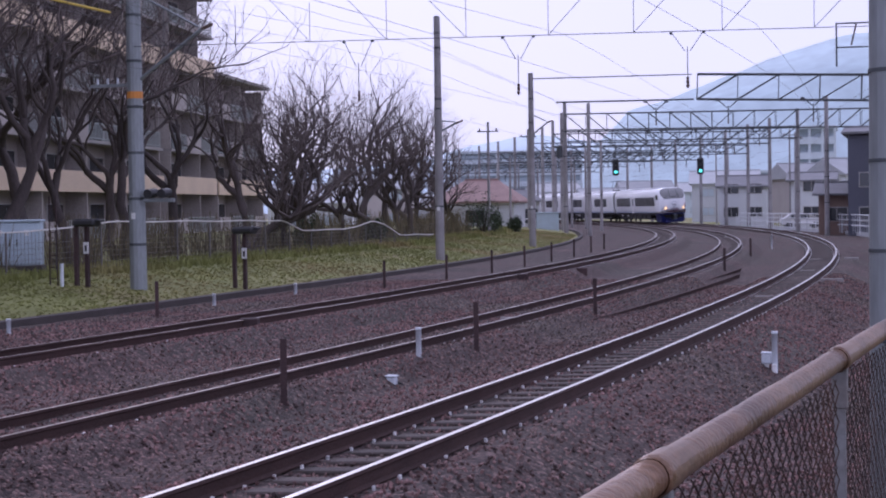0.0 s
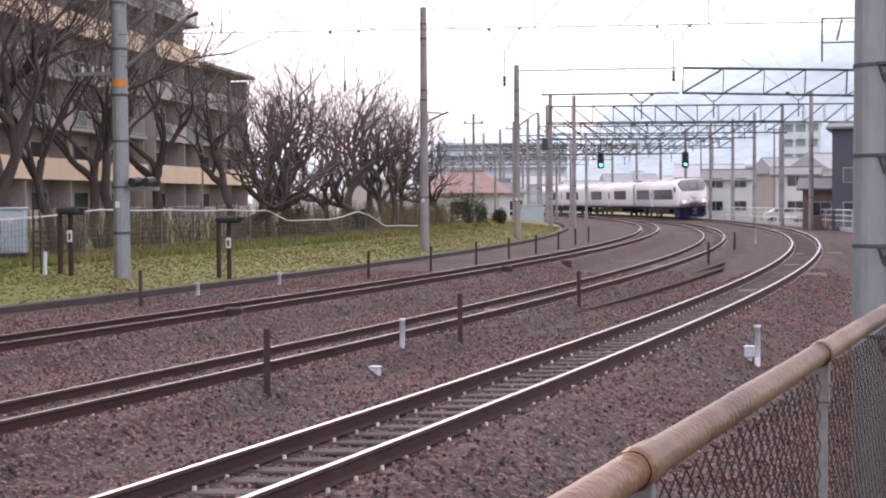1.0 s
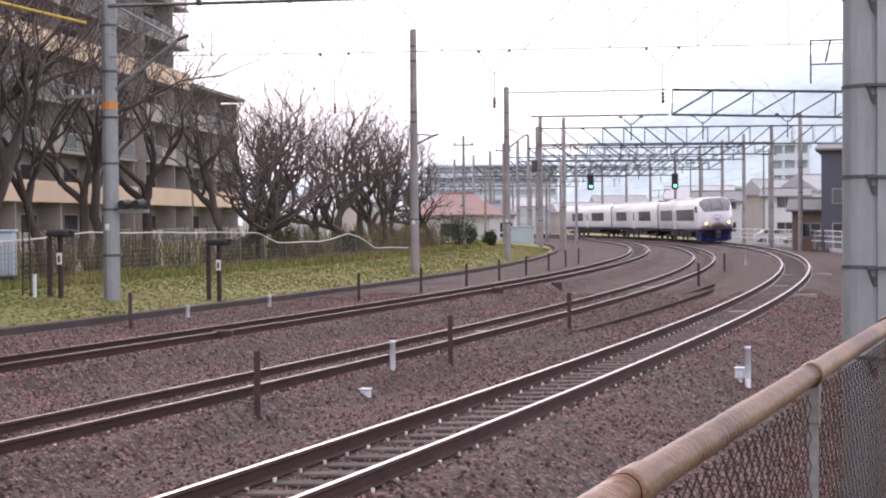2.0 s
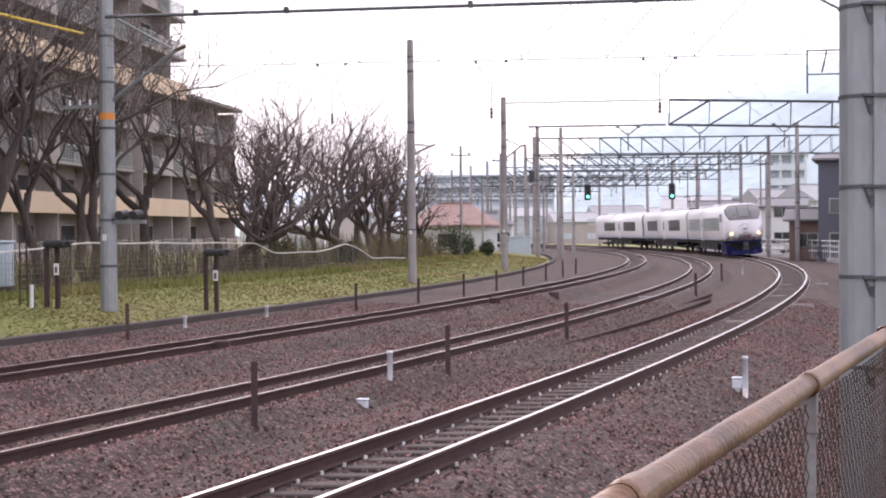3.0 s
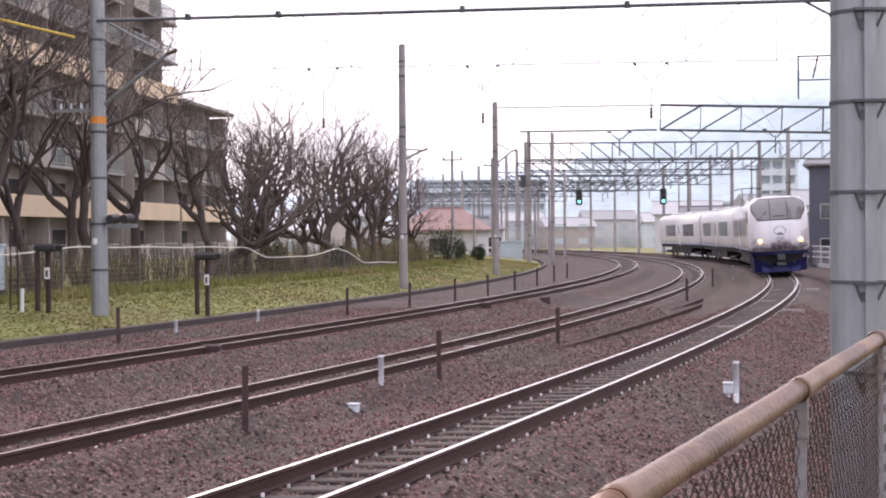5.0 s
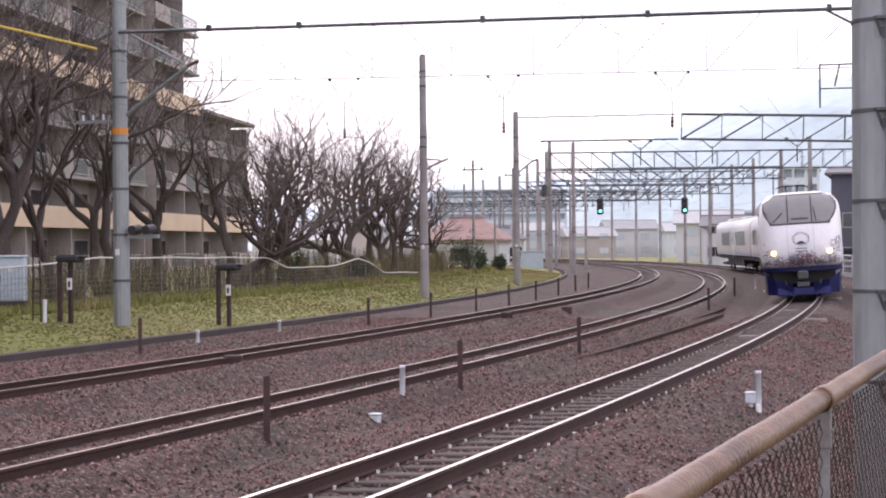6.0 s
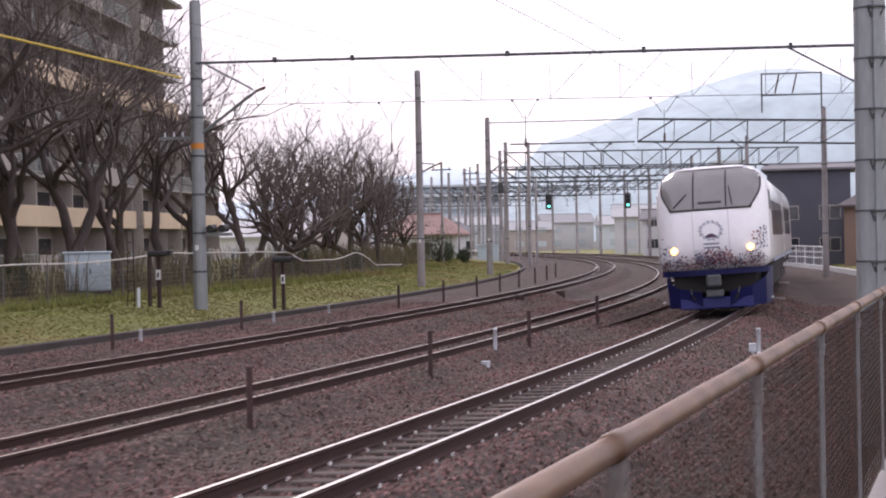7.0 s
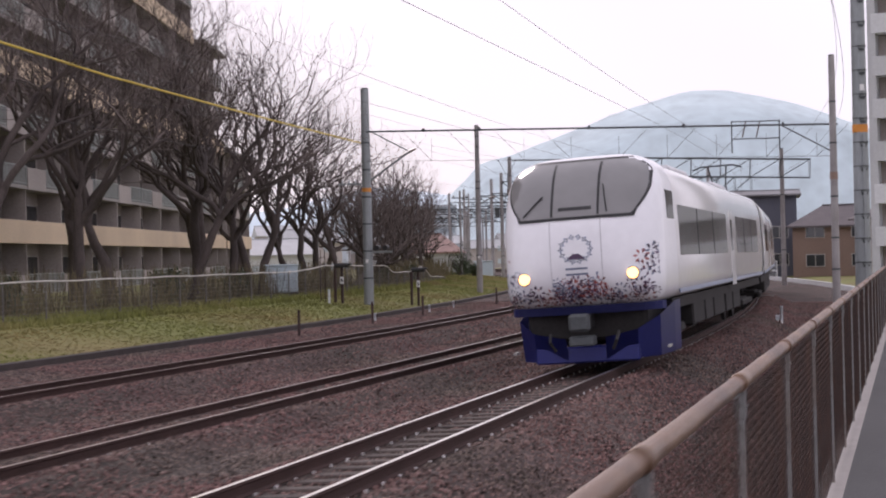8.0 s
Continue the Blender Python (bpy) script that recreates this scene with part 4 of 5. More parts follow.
def ring_n(z):
    """Squareness of the body section: rounded above, boxy below."""
    return 4.2 if z >= ZC else 9.0


def ring_r(x, z):
    n = ring_n(z)
    return min(1.0, (abs(x / HALF) ** n + abs((z - ZC) / ZH) ** n) ** (1 / n))


def nose_y(x, z):
    """Depth of the rounded, raked cab front behind its foremost point."""
    r = ring_r(x, z)
    rake = 0.10 * max(0, z - 1.1) + 0.42 * max(0, z - 2.55) ** 1.15
    return 0.85 * (1 - math.sqrt(max(0.0, 1 - r ** 4.5))) + rake + 0.10 * (x / HALF) ** 2


def car_profile(n=40):
    pts = []
    for i in range(n):
        a = 2 * math.pi * i / n
        c, s = math.cos(a), math.sin(a)
        p = 2 / (4.2 if s >= 0 else 9.0)
        pts.append((HALF * math.copysign(abs(c) ** p, c), ZC + ZH * math.copysign(abs(s) ** p, s)))
    return pts


def nose_patch(outline, inset=0.012, nu=10):
    """A plate lying on the cab front; outline gives (z, half-width left, half-width right) rows."""
    bm = bmesh.new()
    rows = []
    for z, x0, x1 in outline:
        rows.append([bm.verts.new((x0 + (x1 - x0) * i / nu, nose_y(x0 + (x1 - x0) * i / nu, z) - inset, z)) for i in range(nu + 1)])
    for r0, r1 in zip(rows, rows[1:]):
        for i in range(nu):
            bm.faces.new((r0[i], r0[i + 1], r1[i + 1], r1[i]))
    return bm


def bogie(parent, y):
    b = part("bogie", boxed(-1.05, 1.05, y - 1.5, y + 1.5, 0.36, 0.62, bevel=0.05), M["train_under"], parent)
    for yy in (y - 1.32, y + 1.05):
        for x in (-0.566, 0.566):
            part("wheel", tube(tubed([(x - 0.05, yy, 0.43), (x + 0.05, yy, 0.43)], 0.43, 20), [(x * 1.03 - 0.03, yy, 0.43), (x * 1.03 + 0.03, yy, 0.43)], 0.2, 12), M["train_under"], b)
    for x in (-1.12, 1.12):
        part("side_frame", boxed(x - 0.07, x + 0.07, y - 1.6, y + 1.6, 0.40, 0.58, bevel=0.04), M["train_under"], b)
    return b


def make_car(kind, index):
    """One car, nose or end at y = 0, running back along +y; rail tops at z = 0."""
    lead = kind == "lead"
    label = "white express train cab car with flower prints and lit headlamps" if lead else "white express train car with dark window bands"
    h = holder("train_cab_car" if lead else "train_car", Matrix(), label, "train car", "cars of the express train")
    prof = car_profile()
    bm = bmesh.new()
    if lead:
        # cab: rings shrinking to the middle of the front
        rings = []
        for r in (0.06, 0.35, 0.6, 0.78, 0.9, 0.96, 0.99, 1.0):
            rings.append([bm.verts.new((x * r, nose_y(x * r, ZC + (z - ZC) * r), ZC + (z - ZC) * r)) for x, z in prof])
        bm.faces.new(rings[0])
        rings.append([bm.verts.new((x, 2.6, z)) for x, z in prof])
        for a, b in zip(rings, rings[1:]):
            for k in range(len(prof)):
                bm.faces.new((a[k], b[k], b[(k + 1) % len(prof)], a[(k + 1) % len(prof)]))
        part("cab", bm, M["train_white"], h, "white rounded cab front", smooth=True)
        y0 = 2.62
    else:
        y0 = 0.05
    bm = bmesh.new()
    rows = [[bm.verts.new((x * k, y, ZC + (z - ZC) * (k - (0.05 if lead else 0.05) * (z > ZC)))) for x, z in prof] for y, k in ((y0, 0.992), (y0 + 0.05, 0.998), (CAR - 0.2, 0.998), (CAR - 0.05, 0.96))]
    for a, b in zip(rows, rows[1:]):
        for k in range(len(prof)):
            bm.faces.new((a[k], b[k], b[(k + 1) % len(prof)], a[(k + 1) % len(prof)]))
    bm.faces.new(rows[0][::-1])
    bm.faces.new(rows[-1])
    body = part("body", bm, M["train_side"], h, "pale grey smooth car body", smooth=True)
    # side windows, doors, window sill lines
    spans = {"lead": ((3.1, 12.4), (15.0, 22.0)), "mid": ((3.2, 8.8), (15.2, 20.8)), "tail": ((3.2, 8.8), (13.2, 18.8))}[kind]
    for sx in (-1, 1):
        for a, b in spans:
            w = part("window_band", boxed(sx * 1.452, sx * 1.470, a, b, 1.94, 2.92, bevel=0.006), M["train_glass"], h, "dark glossy window band")
            n = 3
            for i in range(1, n):
                y = a + (b - a) * i / n
                part("pillar", boxed(sx * 1.468, sx * 1.476, y - 0.03, y + 0.03, 1.95, 2.91), M["dark"], w)
        for y in ({"lead": (13.2, 13.2), "mid": (11.0, 11.0), "tail": (10.6, 10.6)}[kind][:1]):
            d = part("door", boxed(sx * 1.448, sx * 1.466, y, y + 1.0, 1.12, 3.02, bevel=0.006), M["train_side"], h, "plain side door with a small window")
            part("door_window", boxed(sx * 1.464, sx * 1.472, y + 0.28, y + 0.72, 2.0, 2.8), M["train_glass"], d)
        part("side_stripe", boxed(sx * 1.440, sx * 1.462, y0 + 0.1, CAR - 0.3, 1.22, 1.30), M["badge"], h, "thin blue-grey stripe")
    # roof equipment
    for y, ln in ((7.0, 3.4), (16.0, 3.4)):
        part("roof_unit", boxed(-0.85, 0.85, y, y + ln, 3.70, 3.96, bevel=0.07), M["train_roof"], h, "pale grey roof cooling unit")
    # underfloor
    for i, (y, ln) in enumerate(((6.0, 2.0), (8.3, 1.5), (10.1, 2.4), (12.9, 1.6), (14.8, 2.0))):
        part("underfloor_box", boxed(-1.28, 1.28, y, y + ln, 0.45, 1.08, bevel=0.04), M["train_under"], h)
    for y in (3.6, CAR - 3.4):
        bogie(h, y)
    part("floor_beam", boxed(-1.3, 1.3, 2.6 if lead else 0.1, CAR - 0.1, 0.92, 1.12), M["train_under"], h)
    if not lead:
        part("gangway", boxed(-0.6, 0.6, -0.45, 0.06, 1.0, 3.1, bevel=0.08), M["train_under"], h)
    if kind == "mid":
        p = part("pantograph", tubed([(-0.5, 3.4, 3.88), (0.5, 3.4, 3.88)], 0.05, 8), M["train_under"], h)
        for x in (-0.35, 0.35):
            part("arm", tubed([(x, 3.4, 3.88), (x * 0.6, 4.5, 4.4), (x * 0.9, 3.5, 5.0)], 0.03, 6), M["train_under"], p)
        part("contact_strip", tubed([(-0.85, 3.5, 4.95), (-0.55, 3.5, 5.05), (0.55, 3.5, 5.05), (0.85, 3.5, 4.95)], 0.03, 6), M["train_under"], p)
    if lead:
        make_cab_detail(h)
    return h


def make_cab_detail(h):
    # windscreen: wide, rounded corners, slanted sides
    out = []
    for i in range(17):
        u = i / 16
        z = 2.74 + 1.03 * u
        w = 1.00 + 0.27 * math.sin(math.pi / 2 * min(1.0, u / 0.55)) - 0.30 * max(0.0, (u - 0.70) / 0.30) ** 2.2
        out.append((z, -w, w))
    rim = nose_patch([(z + (0.05 if i == 16 else (-0.05 if i == 0 else 0)), a - 0.05, b + 0.05) for i, (z, a, b) in enumerate(out)], 0.010, 20)
    part("windscreen_rim", rim, M["dark"], h, "black rubber windscreen rim", smooth=True)
    ws = part("windscreen", nose_patch(out, 0.022, 20), M["screen"], h, "large grey tinted windscreen", smooth=True)
    part("cab_shelf", nose_patch([(2.86 + 0.02 * i, -0.30, 0.30) for i in range(4)], 0.028, 6), M["dark"], ws)
    for x in (-0.42, 0.42):
        bm = nose_patch([(2.76 + 0.98 * i / 8, x - 0.022, x + 0.022) for i in range(9)], 0.030, 2)
        part("mullion", bm, M["dark"], ws)
    for x0, x1, z0, z1 in ((-0.95, -0.60, 2.80, 3.15), (0.58, 0.50, 2.80, 3.3)):
        pts = [(x0 + (x1 - x0) * i / 6, nose_y(x0 + (x1 - x0) * i / 6, z0 + (z1 - z0) * i / 6) - 0.05, z0 + (z1 - z0) * i / 6) for i in range(7)]
        part("wiper", tubed(pts, 0.014, 5), M["dark"], ws)
    # side cab windows
    for sx in (-1, 1):
        part("cab_side_window", boxed(sx * 1.440, sx * 1.474, 1.50, 2.42, 2.62, 3.16, bevel=0.012), M["train_glass"], h, "dark cab side window")
    # gangway door outline in the middle
    for x in (-0.46, 0.46):
        part("door_seam", nose_patch([(1.2 + 1.5 * i / 8, x - 0.008, x + 0.008) for i in range(9)], 0.006, 2), M["train_roof"], h)
    # headlamps
    for x in (-0.98, 0.98):
        z = 1.68
        yy = nose_y(x, z)
        part("headlamp_bezel", tubed([(x, yy + 0.05, z), (x, yy - 0.02, z)], 0.12, 20), M["frame"], h)
        part("headlamp", tubed([(x, yy + 0.0, z), (x, yy - 0.035, z)], 0.095, 20), M["lamp"], h, "lit warm headlamp")
    # printed flowers: small petals in clusters, thicker towards the lower corners
    rng = random.Random(5)
    bm = bmesh.new()
    for index, count in enumerate((95, 60, 60)):
        for i in range(count):
            side = rng.choice((-1, 1))
            if rng.random() < 0.30:
                cx, cz = rng.uniform(-0.42, 0.42), rng.uniform(1.22, 1.62)
            else:
                k = rng.random()
                cx, cz = side * (0.48 + 0.92 * rng.random()), 1.22 + 1.15 * k ** 2.0
                if cz > 1.45 + 0.75 * (abs(cx) - 0.45) or math.hypot(abs(cx) - 0.98, cz - 1.68) < 0.17:
                    continue
            petals, size, a0 = rng.choice((1, 2, 5, 6, 7)), rng.uniform(0.07, 0.15), rng.uniform(0, 6.28)
            for p in range(petals):
                a = a0 + 2 * math.pi * p / max(petals, 1)
                ux, uz = math.cos(a), math.sin(a)
                c = [(0.35, 0), (0.7, 0.14), (1.0, 0), (0.7, -0.14)]
                vs = []
                for q, w in c:
                    x, z = cx + size * (q * ux - w * uz), cz + size * (q * uz + w * ux)
                    x, z = max(-1.40, min(1.40, x)), max(1.16, z)
                    vs.append(bm.verts.new((x, nose_y(x, z) - 0.009, z)))
                bm.faces.new(vs).material_index = index
    ob = part("flower_print", bm, (M["flower"], M["flower_red"], M["badge"]), h, "many small scattered printed flowers")
    ob["kind"] = "stuff"
    # ring-shaped print on the middle door
    bm = bmesh.new()
    for i in range(14):
        a = 2 * math.pi * i / 14
        cx, cz = 0.27 * math.cos(a), 2.16 + 0.22 * math.sin(a)
        for p in range(4):
            b = a + 1.57 * p
            vs = []
            for q, w in ((0.1, 0), (0.6, 0.35), (1.0, 0), (0.6, -0.35)):
                x, z = cx + 0.055 * (q * math.cos(b) - w * math.sin(b)), cz + 0.055 * (q * math.sin(b) + w * math.cos(b))
                vs.append(bm.verts.new((x, nose_y(x, z) - 0.009, z)))
            bm.faces.new(vs)
    part("wreath_print", bm, M["badge"], h, "round printed wreath")
    part("wreath_middle", nose_patch([(1.98, -0.16, 0.16), (2.03, -0.12, 0.12), (2.08, -0.05, 0.05)], 0.009, 4), M["flower"], h)
    for z in (1.80, 1.70):
        part("print_bar", nose_patch([(z, -0.2, 0.2), (z + 0.035, -0.2, 0.2)], 0.009, 6), M["badge"], h)
    # lower front: dark underframe, coupler, blue skirt, plough
    part("front_underframe", boxed(-1.10, 1.10, 0.74, 2.7, 0.50, 1.10, bevel=0.06), M["train_under"], h)
    for sx in (-1, 1):
        bm = bmesh.new()
        prof = [(0.36 * sx, 0.46), (0.95 * sx, 0.50), (1.30 * sx, 0.95), (1.40 * sx, 2.2), (1.40 * sx, 3.0)]
        lo = [bm.verts.new((x * 0.97, y + 0.06, 0.16)) for x, y in prof]
        hi = [bm.verts.new((x, y, (0.56, 0.68, 0.90, 1.10, 1.10)[i])) for i, (x, y) in enumerate(prof)]
        for i in range(4):
            bm.faces.new((lo[i], lo[i + 1], hi[i + 1], hi[i]))
        r = bmesh.ops.solidify(bm, geom=bm.faces[:], thickness=0.04)
        part("skirt", bm, M["train_blue"], h, "deep blue lower skirt")
        part("step", boxed(sx * 1.42 - 0.03, sx * 1.42 + 0.03, 0.9, 1.2, 0.3, 0.34), M["frame"], h)
        tubeb = tubed([(sx * 0.62, 0.38, 0.66), (sx * 0.60, 0.22, 0.52), (sx * 0.52, 0.30, 0.36)], 0.03, 6)
        part("brake_hose", tubeb, M["dark"], h)
    bm = bmesh.new()
    band = [(1.42 * math.sin(a), 1.05 - 0.62 * math.cos(a)) for a in np.linspace(-1.5, 1.5, 15)]
    lo, hi = ([bm.verts.new((x, y, z)) for x, y in band] for z in (1.0, 1.15))
    for i in range(14):
        bm.faces.new((lo[i], lo[i + 1], hi[i + 1], hi[i]))
    bmesh.ops.solidify(bm, geom=bm.faces[:], thickness=0.03)
    part("blue_band", bm, M["train_blue"], h, "deep blue band under the white front")
    c = part("coupler", boxed(-0.14, 0.14, 0.05, 0.75, 0.74, 1.00, bevel=0.03), M["dark"], h)
    part("coupler_head", boxed(-0.19, 0.19, -0.10, 0.10, 0.70, 1.02, bevel=0.05), M["truss"], c)
    part("electric_connector", boxed(-0.22, 0.22, 0.02, 0.4, 0.44, 0.62, bevel=0.03), M["truss"], h, "pale electric connector box")
    part("plough", boxed(-0.95, 0.95, 0.52, 0.66, 0.12, 0.42, bevel=0.03), M["train_blue"], h)


def make_brush(count, seed):
    """Dry undergrowth of thin stalks behind the bank fence."""
    rng = np.random.default_rng(seed)
    bm = bmesh.new()
    for i in range(count):
        s, lat = rng.uniform(-4, 100), -20.2 - 3.2 * rng.random()
        o = at(s, lat, left_bank(lat) - 0.05)
        for k in range(7):
            a, l = rng.uniform(0, 6.28), rng.uniform(0.5, 1.7)
            d = Vector((math.cos(a), math.sin(a), 0)) * rng.uniform(0.1, 0.5)
            tube(bm, [o + d * 0.3, o + d * 0.8 + Vector((0, 0, l * 0.6)), o + d * 1.3 + Vector((0, 0, l))], [0.014, 0.011, 0.006], 3, False)
    return thing("undergrowth", bm, M["weed"], "dry brown undergrowth behind the netting fence", "undergrowth", kind="stuff")


# ================================================================ the place
make_ground()
make_ballast()
bm = bmesh.new()
ribbon(bm, [(5.0, 0.45), (30, 0.42), (30, -0.9), (5.0, -0.9)], [-44, -30, -20, -10, 0, 3.5], close=True)
thing("street", bm, M["asphalt"], "grey asphalt street behind the fence", "street", kind="structure")
make_front_fence()

# cable trough along the foot of the bank
bm = bmesh.new()
ribbon(bm, [(-13.95, -0.5), (-13.95, -0.13), (-14.12, -0.11), (-14.12, -0.5)], np.arange(-30, 170, 2.0))
thing("cable_trough", bm, M["band_grey"], "dark concrete cable trough along the grass bank", "cable trough", kind="structure")

# spare rails lying between the tracks
for lats, s0, s1, label in (((-3.62, -2.72), 29.0, 57.0, "rusty spare rail lying between the tracks"), ((-3.0, -2.4), 30.5, 52.0, "second rusty spare rail lying on the stones")):
    ss = np.arange(s0, s1, 1.0)
    bm = bmesh.new()
    rows = []
    for s in ss:
        lat = float(np.interp(s, [s0, s1], lats))
        rows.append([bm.verts.new(at(s, lat + a, -0.33 + z)) for a, z in RAIL])
    for r0, r1 in zip(rows, rows[1:]):
        for k in range(12):
            bm.faces.new((r0[k], r1[k], r1[(k + 1) % 12], r0[(k + 1) % 12]))
    bm.faces.new(rows[0])
    bm.faces.new(rows[-1][::-1])
    thing("spare_rail", bm, M["rust"], label, "rail", "spare rails")

# line poles along the bank
BANDS = (1.2, 2.4, 3.6, 4.8, 6.0, 7.2)
pole_a = make_pole(35.0, -16.2, -0.2, 9.6, 0.225, 0.18, "steel-grey line pole with an orange band and clamps", BANDS, material="steelpole")
part("orange_band", tubed([(0, 0, 5.02), (0, 0, 5.20)], 0.210, 14), M["orange"], pole_a, "orange band")
plate(pole_a, 1.95, 0.2)
pole_b = make_pole(60.0, -15.2, -0.3, 9.85, 0.185, 0.13, "tall tapered concrete line pole on the grass bank", (2.1, 6.1, 6.5, 8.6, 9.2))
plate(pole_b, 2.0, 0.18)
pole_c = make_pole(82.0, -14.95, -0.3, 9.25, 0.19, 0.14, "tall concrete line pole carrying a lattice beam", (1.9, 6.6, 7.9))
plate(pole_c, 2.0, 0.18)
pole_d = make_pole(123.0, -15.2, -0.3, 10.2, 0.2, 0.15, "concrete line pole with a transformer", (2.0, 6.0, 8.0))
part("transformer", tubed([(-0.45, -0.2, 5.9), (-0.45, -0.2, 6.8)], 0.24, 14), M["truss"], pole_d, "grey cylinder transformer")
make_pole(119.0, -13.4, -0.3, 9.9, 0.17, 0.14, "slim line pole beside a transformer pole", (3, 5))
make_pole(109.0, -19.0, 0, 5.6, 0.09, 0.08, "slim pole with a round sign", ())
make_bracket(60.0, -15.2, 5.2, 5.5, 5.6, 0.75)
make_bracket(35.0, -16.2, 5.5, 6.75, 7.75, 2.0)
make_bracket(82.0, -14.95, 6.0, 6.6, 7.0, 0.9)

# poles on the viewer's side of the tracks
RP = (2.855, 10.62)
right_pole = holder("line_pole", Matrix.Translation((RP[0], RP[1], 0)), "stout galvanised steel line pole with climbing steps", "pole", "line poles")
part("shaft", tubed([(0, 0, -0.9), (0, 0, -0.3), (0, 0, 9.5)], [0.215, 0.215, 0.17], 24), M["steelpole"], right_pole, smooth=False)
part("orange_band", tubed([(0, 0, 5.05), (0, 0, 5.25)], 0.200, 24), M["orange"], right_pole, "orange band")
part("cable_duct", boxed(-0.03, 0.05, -0.24, -0.20, -0.5, 5.0), M["steelpole"], right_pole, "flat cable duct strapped to the pole")
for z in np.arange(1.03, 9.0, 0.62):
    z = float(z)
    part("clamp", tubed([(0, 0, z + 0.03), (0, 0, z + 0.055)], 0.222 - 0.005 * z, 24), M["truss"], right_pole)
    st = part("step", boxed(-0.11, 0.11, -0.275, -0.215, z + 0.03, z + 0.05), M["truss"], right_pole, "small folding climbing step")
    for k in (-1, 1):
        part("step_leg", tubed([(k * 0.10, -0.255, z + 0.03), (k * 0.055, -0.225, z - 0.075)], 0.011, 5), M["truss"], st)
    part("step_plate", boxed(-0.055, 0.055, -0.232, -0.212, z - 0.09, z - 0.02), M["truss"], st)
pole_r = make_pole(34.5, 3.9, -0.5, 10.0, 0.17, 0.13, "concrete line pole with a reddish band beyond the fence", (1.2, 2.5, 4.2, 6.4, 8.1))
part("red_band", tubed([(0, 0, 4.9), (0, 0, 5.2)], 0.168, 14), M["house_brown"], pole_r)
make_pole(82.0, 4.7, -0.5, 9.3, 0.19, 0.14, "concrete line pole carrying a lattice beam", (2, 6))
make_pole(121.0, 5.0, -0.5, 10.2, 0.2, 0.15, "concrete line pole beside a railing", (2, 4, 6))
plate(right_pole, 6.2, 0.2)

# beams
beam = holder("cross_beam", on(34.8, 0, 0), "light lattice beam spanning the tracks between line poles", "beam", "portal beams")


def beam_z(x):
    return 7.44 - 0.024 * (x + 6)


part("upper_pipe", tubed([(-16.1, 0, beam_z(-16.1)), (-6, 0, beam_z(-6)), (4.1, 0, beam_z(4.1))], 0.042, 8), M["truss"], beam)
part("lower_pipe", tubed([(-16.1, 0, beam_z(-16.1) - 1.32), (-6, 0, beam_z(-6) - 1.32), (3.9, 0, beam_z(3.9) - 1.32)], 0.010, 6), M["truss"], beam)
for k in range(10):
    x = -15.2 + 2.05 * k
    part("lattice_post", tubed([(x, 0, beam_z(x) - 1.32), (x, 0, beam_z(x) - 0.35)], 0.008, 5), M["truss"], beam)
    part("lattice_diagonal", tubed([(x, 0, beam_z(x) - 1.32), (x + (1.3 if k > 4 else -1.3), 0, beam_z(x))], 0.008, 5), M["truss"], beam)
for x in (-13.5, -11.0, -6.2, -2.2, 1.9):
    part("fitting", boxed(x - 0.05, x + 0.05, -0.06, 0.06, beam_z(x) - 0.05, beam_z(x) + 0.11), M["truss"], beam)
part("stay", tubed([(3.8, 0, 6.1), (1.8, 0, beam_z(1.8))], 0.03, 6), M["truss"], beam)
for lat in (-1.65, -5.7, -9.8):
    make_hanger(34.8, lat, 5.31, beam_z(lat) - 1.32, 0.38, 0.009)
PORTALS = ((82.0, -6.3, 6.4, 7.62, 8.95, 6), (122.0, -15.2, 9.5, 7.9, 9.3, 15), (136.0, -15.1, 5.5, 7.7, 8.7, 14), (150.0, -15.0, 6.0, 7.8, 9.0, 14), (161.0, -15.0, 6.5, 7.2, 8.1, 14), (184.0, -15.0, 7.5, 7.3, 8.2, 15), (209.0, -15.0, 9.0, 7.9, 9.2, 16), (236.0, -15.0, 11.0, 7.2, 8.3, 17), (172.0, -15.0, 7.0, 7.8, 9.0, 15), (196.0, -15.0, 8.0, 7.6, 8.9, 16), (222.0, -15, 10, 7.6, 8.9, 17), (250.0, -15, 12, 7.6, 8.9, 18))
for i, (s, l0, l1, z0, z1, n) in enumerate(PORTALS):
    make_truss(s, l0, l1, z0, z1, n, 0.45 if i == 0 else 0.0)
    for lat in (0.0, -4.4, -8.2):
        make_hanger(s, lat, z0 - 0.75, z0 - 0.06)
    if i > 1:
        make_pole(s, l0, -0.3, 10.2, 0.2, 0.15, "far concrete line pole under a lattice beam", (3, 6))
        make_pole(s, l1, -0.3, 10.2, 0.2, 0.15, "far concrete line pole under a lattice beam", (3, 6))
        make_pole(s + 6, -11.2, -0.3, 8.0, 0.14, 0.11, "slim far line pole between the tracks", (3,))
pipe = holder("cross_beam", on(82.0, 0, 0), "slim pipe beam from a line pole to a lattice beam", "beam", "portal beams")
part("pipe", tubed([(-14.9, 0, 8.98), (-6.3, 0, 8.95)], 0.03, 8), M["truss"], pipe)
part("lower_pipe", tubed([(-13.6, 0, 7.66), (-6.2, 0, 7.62)], 0.045, 8), M["truss"], pipe)
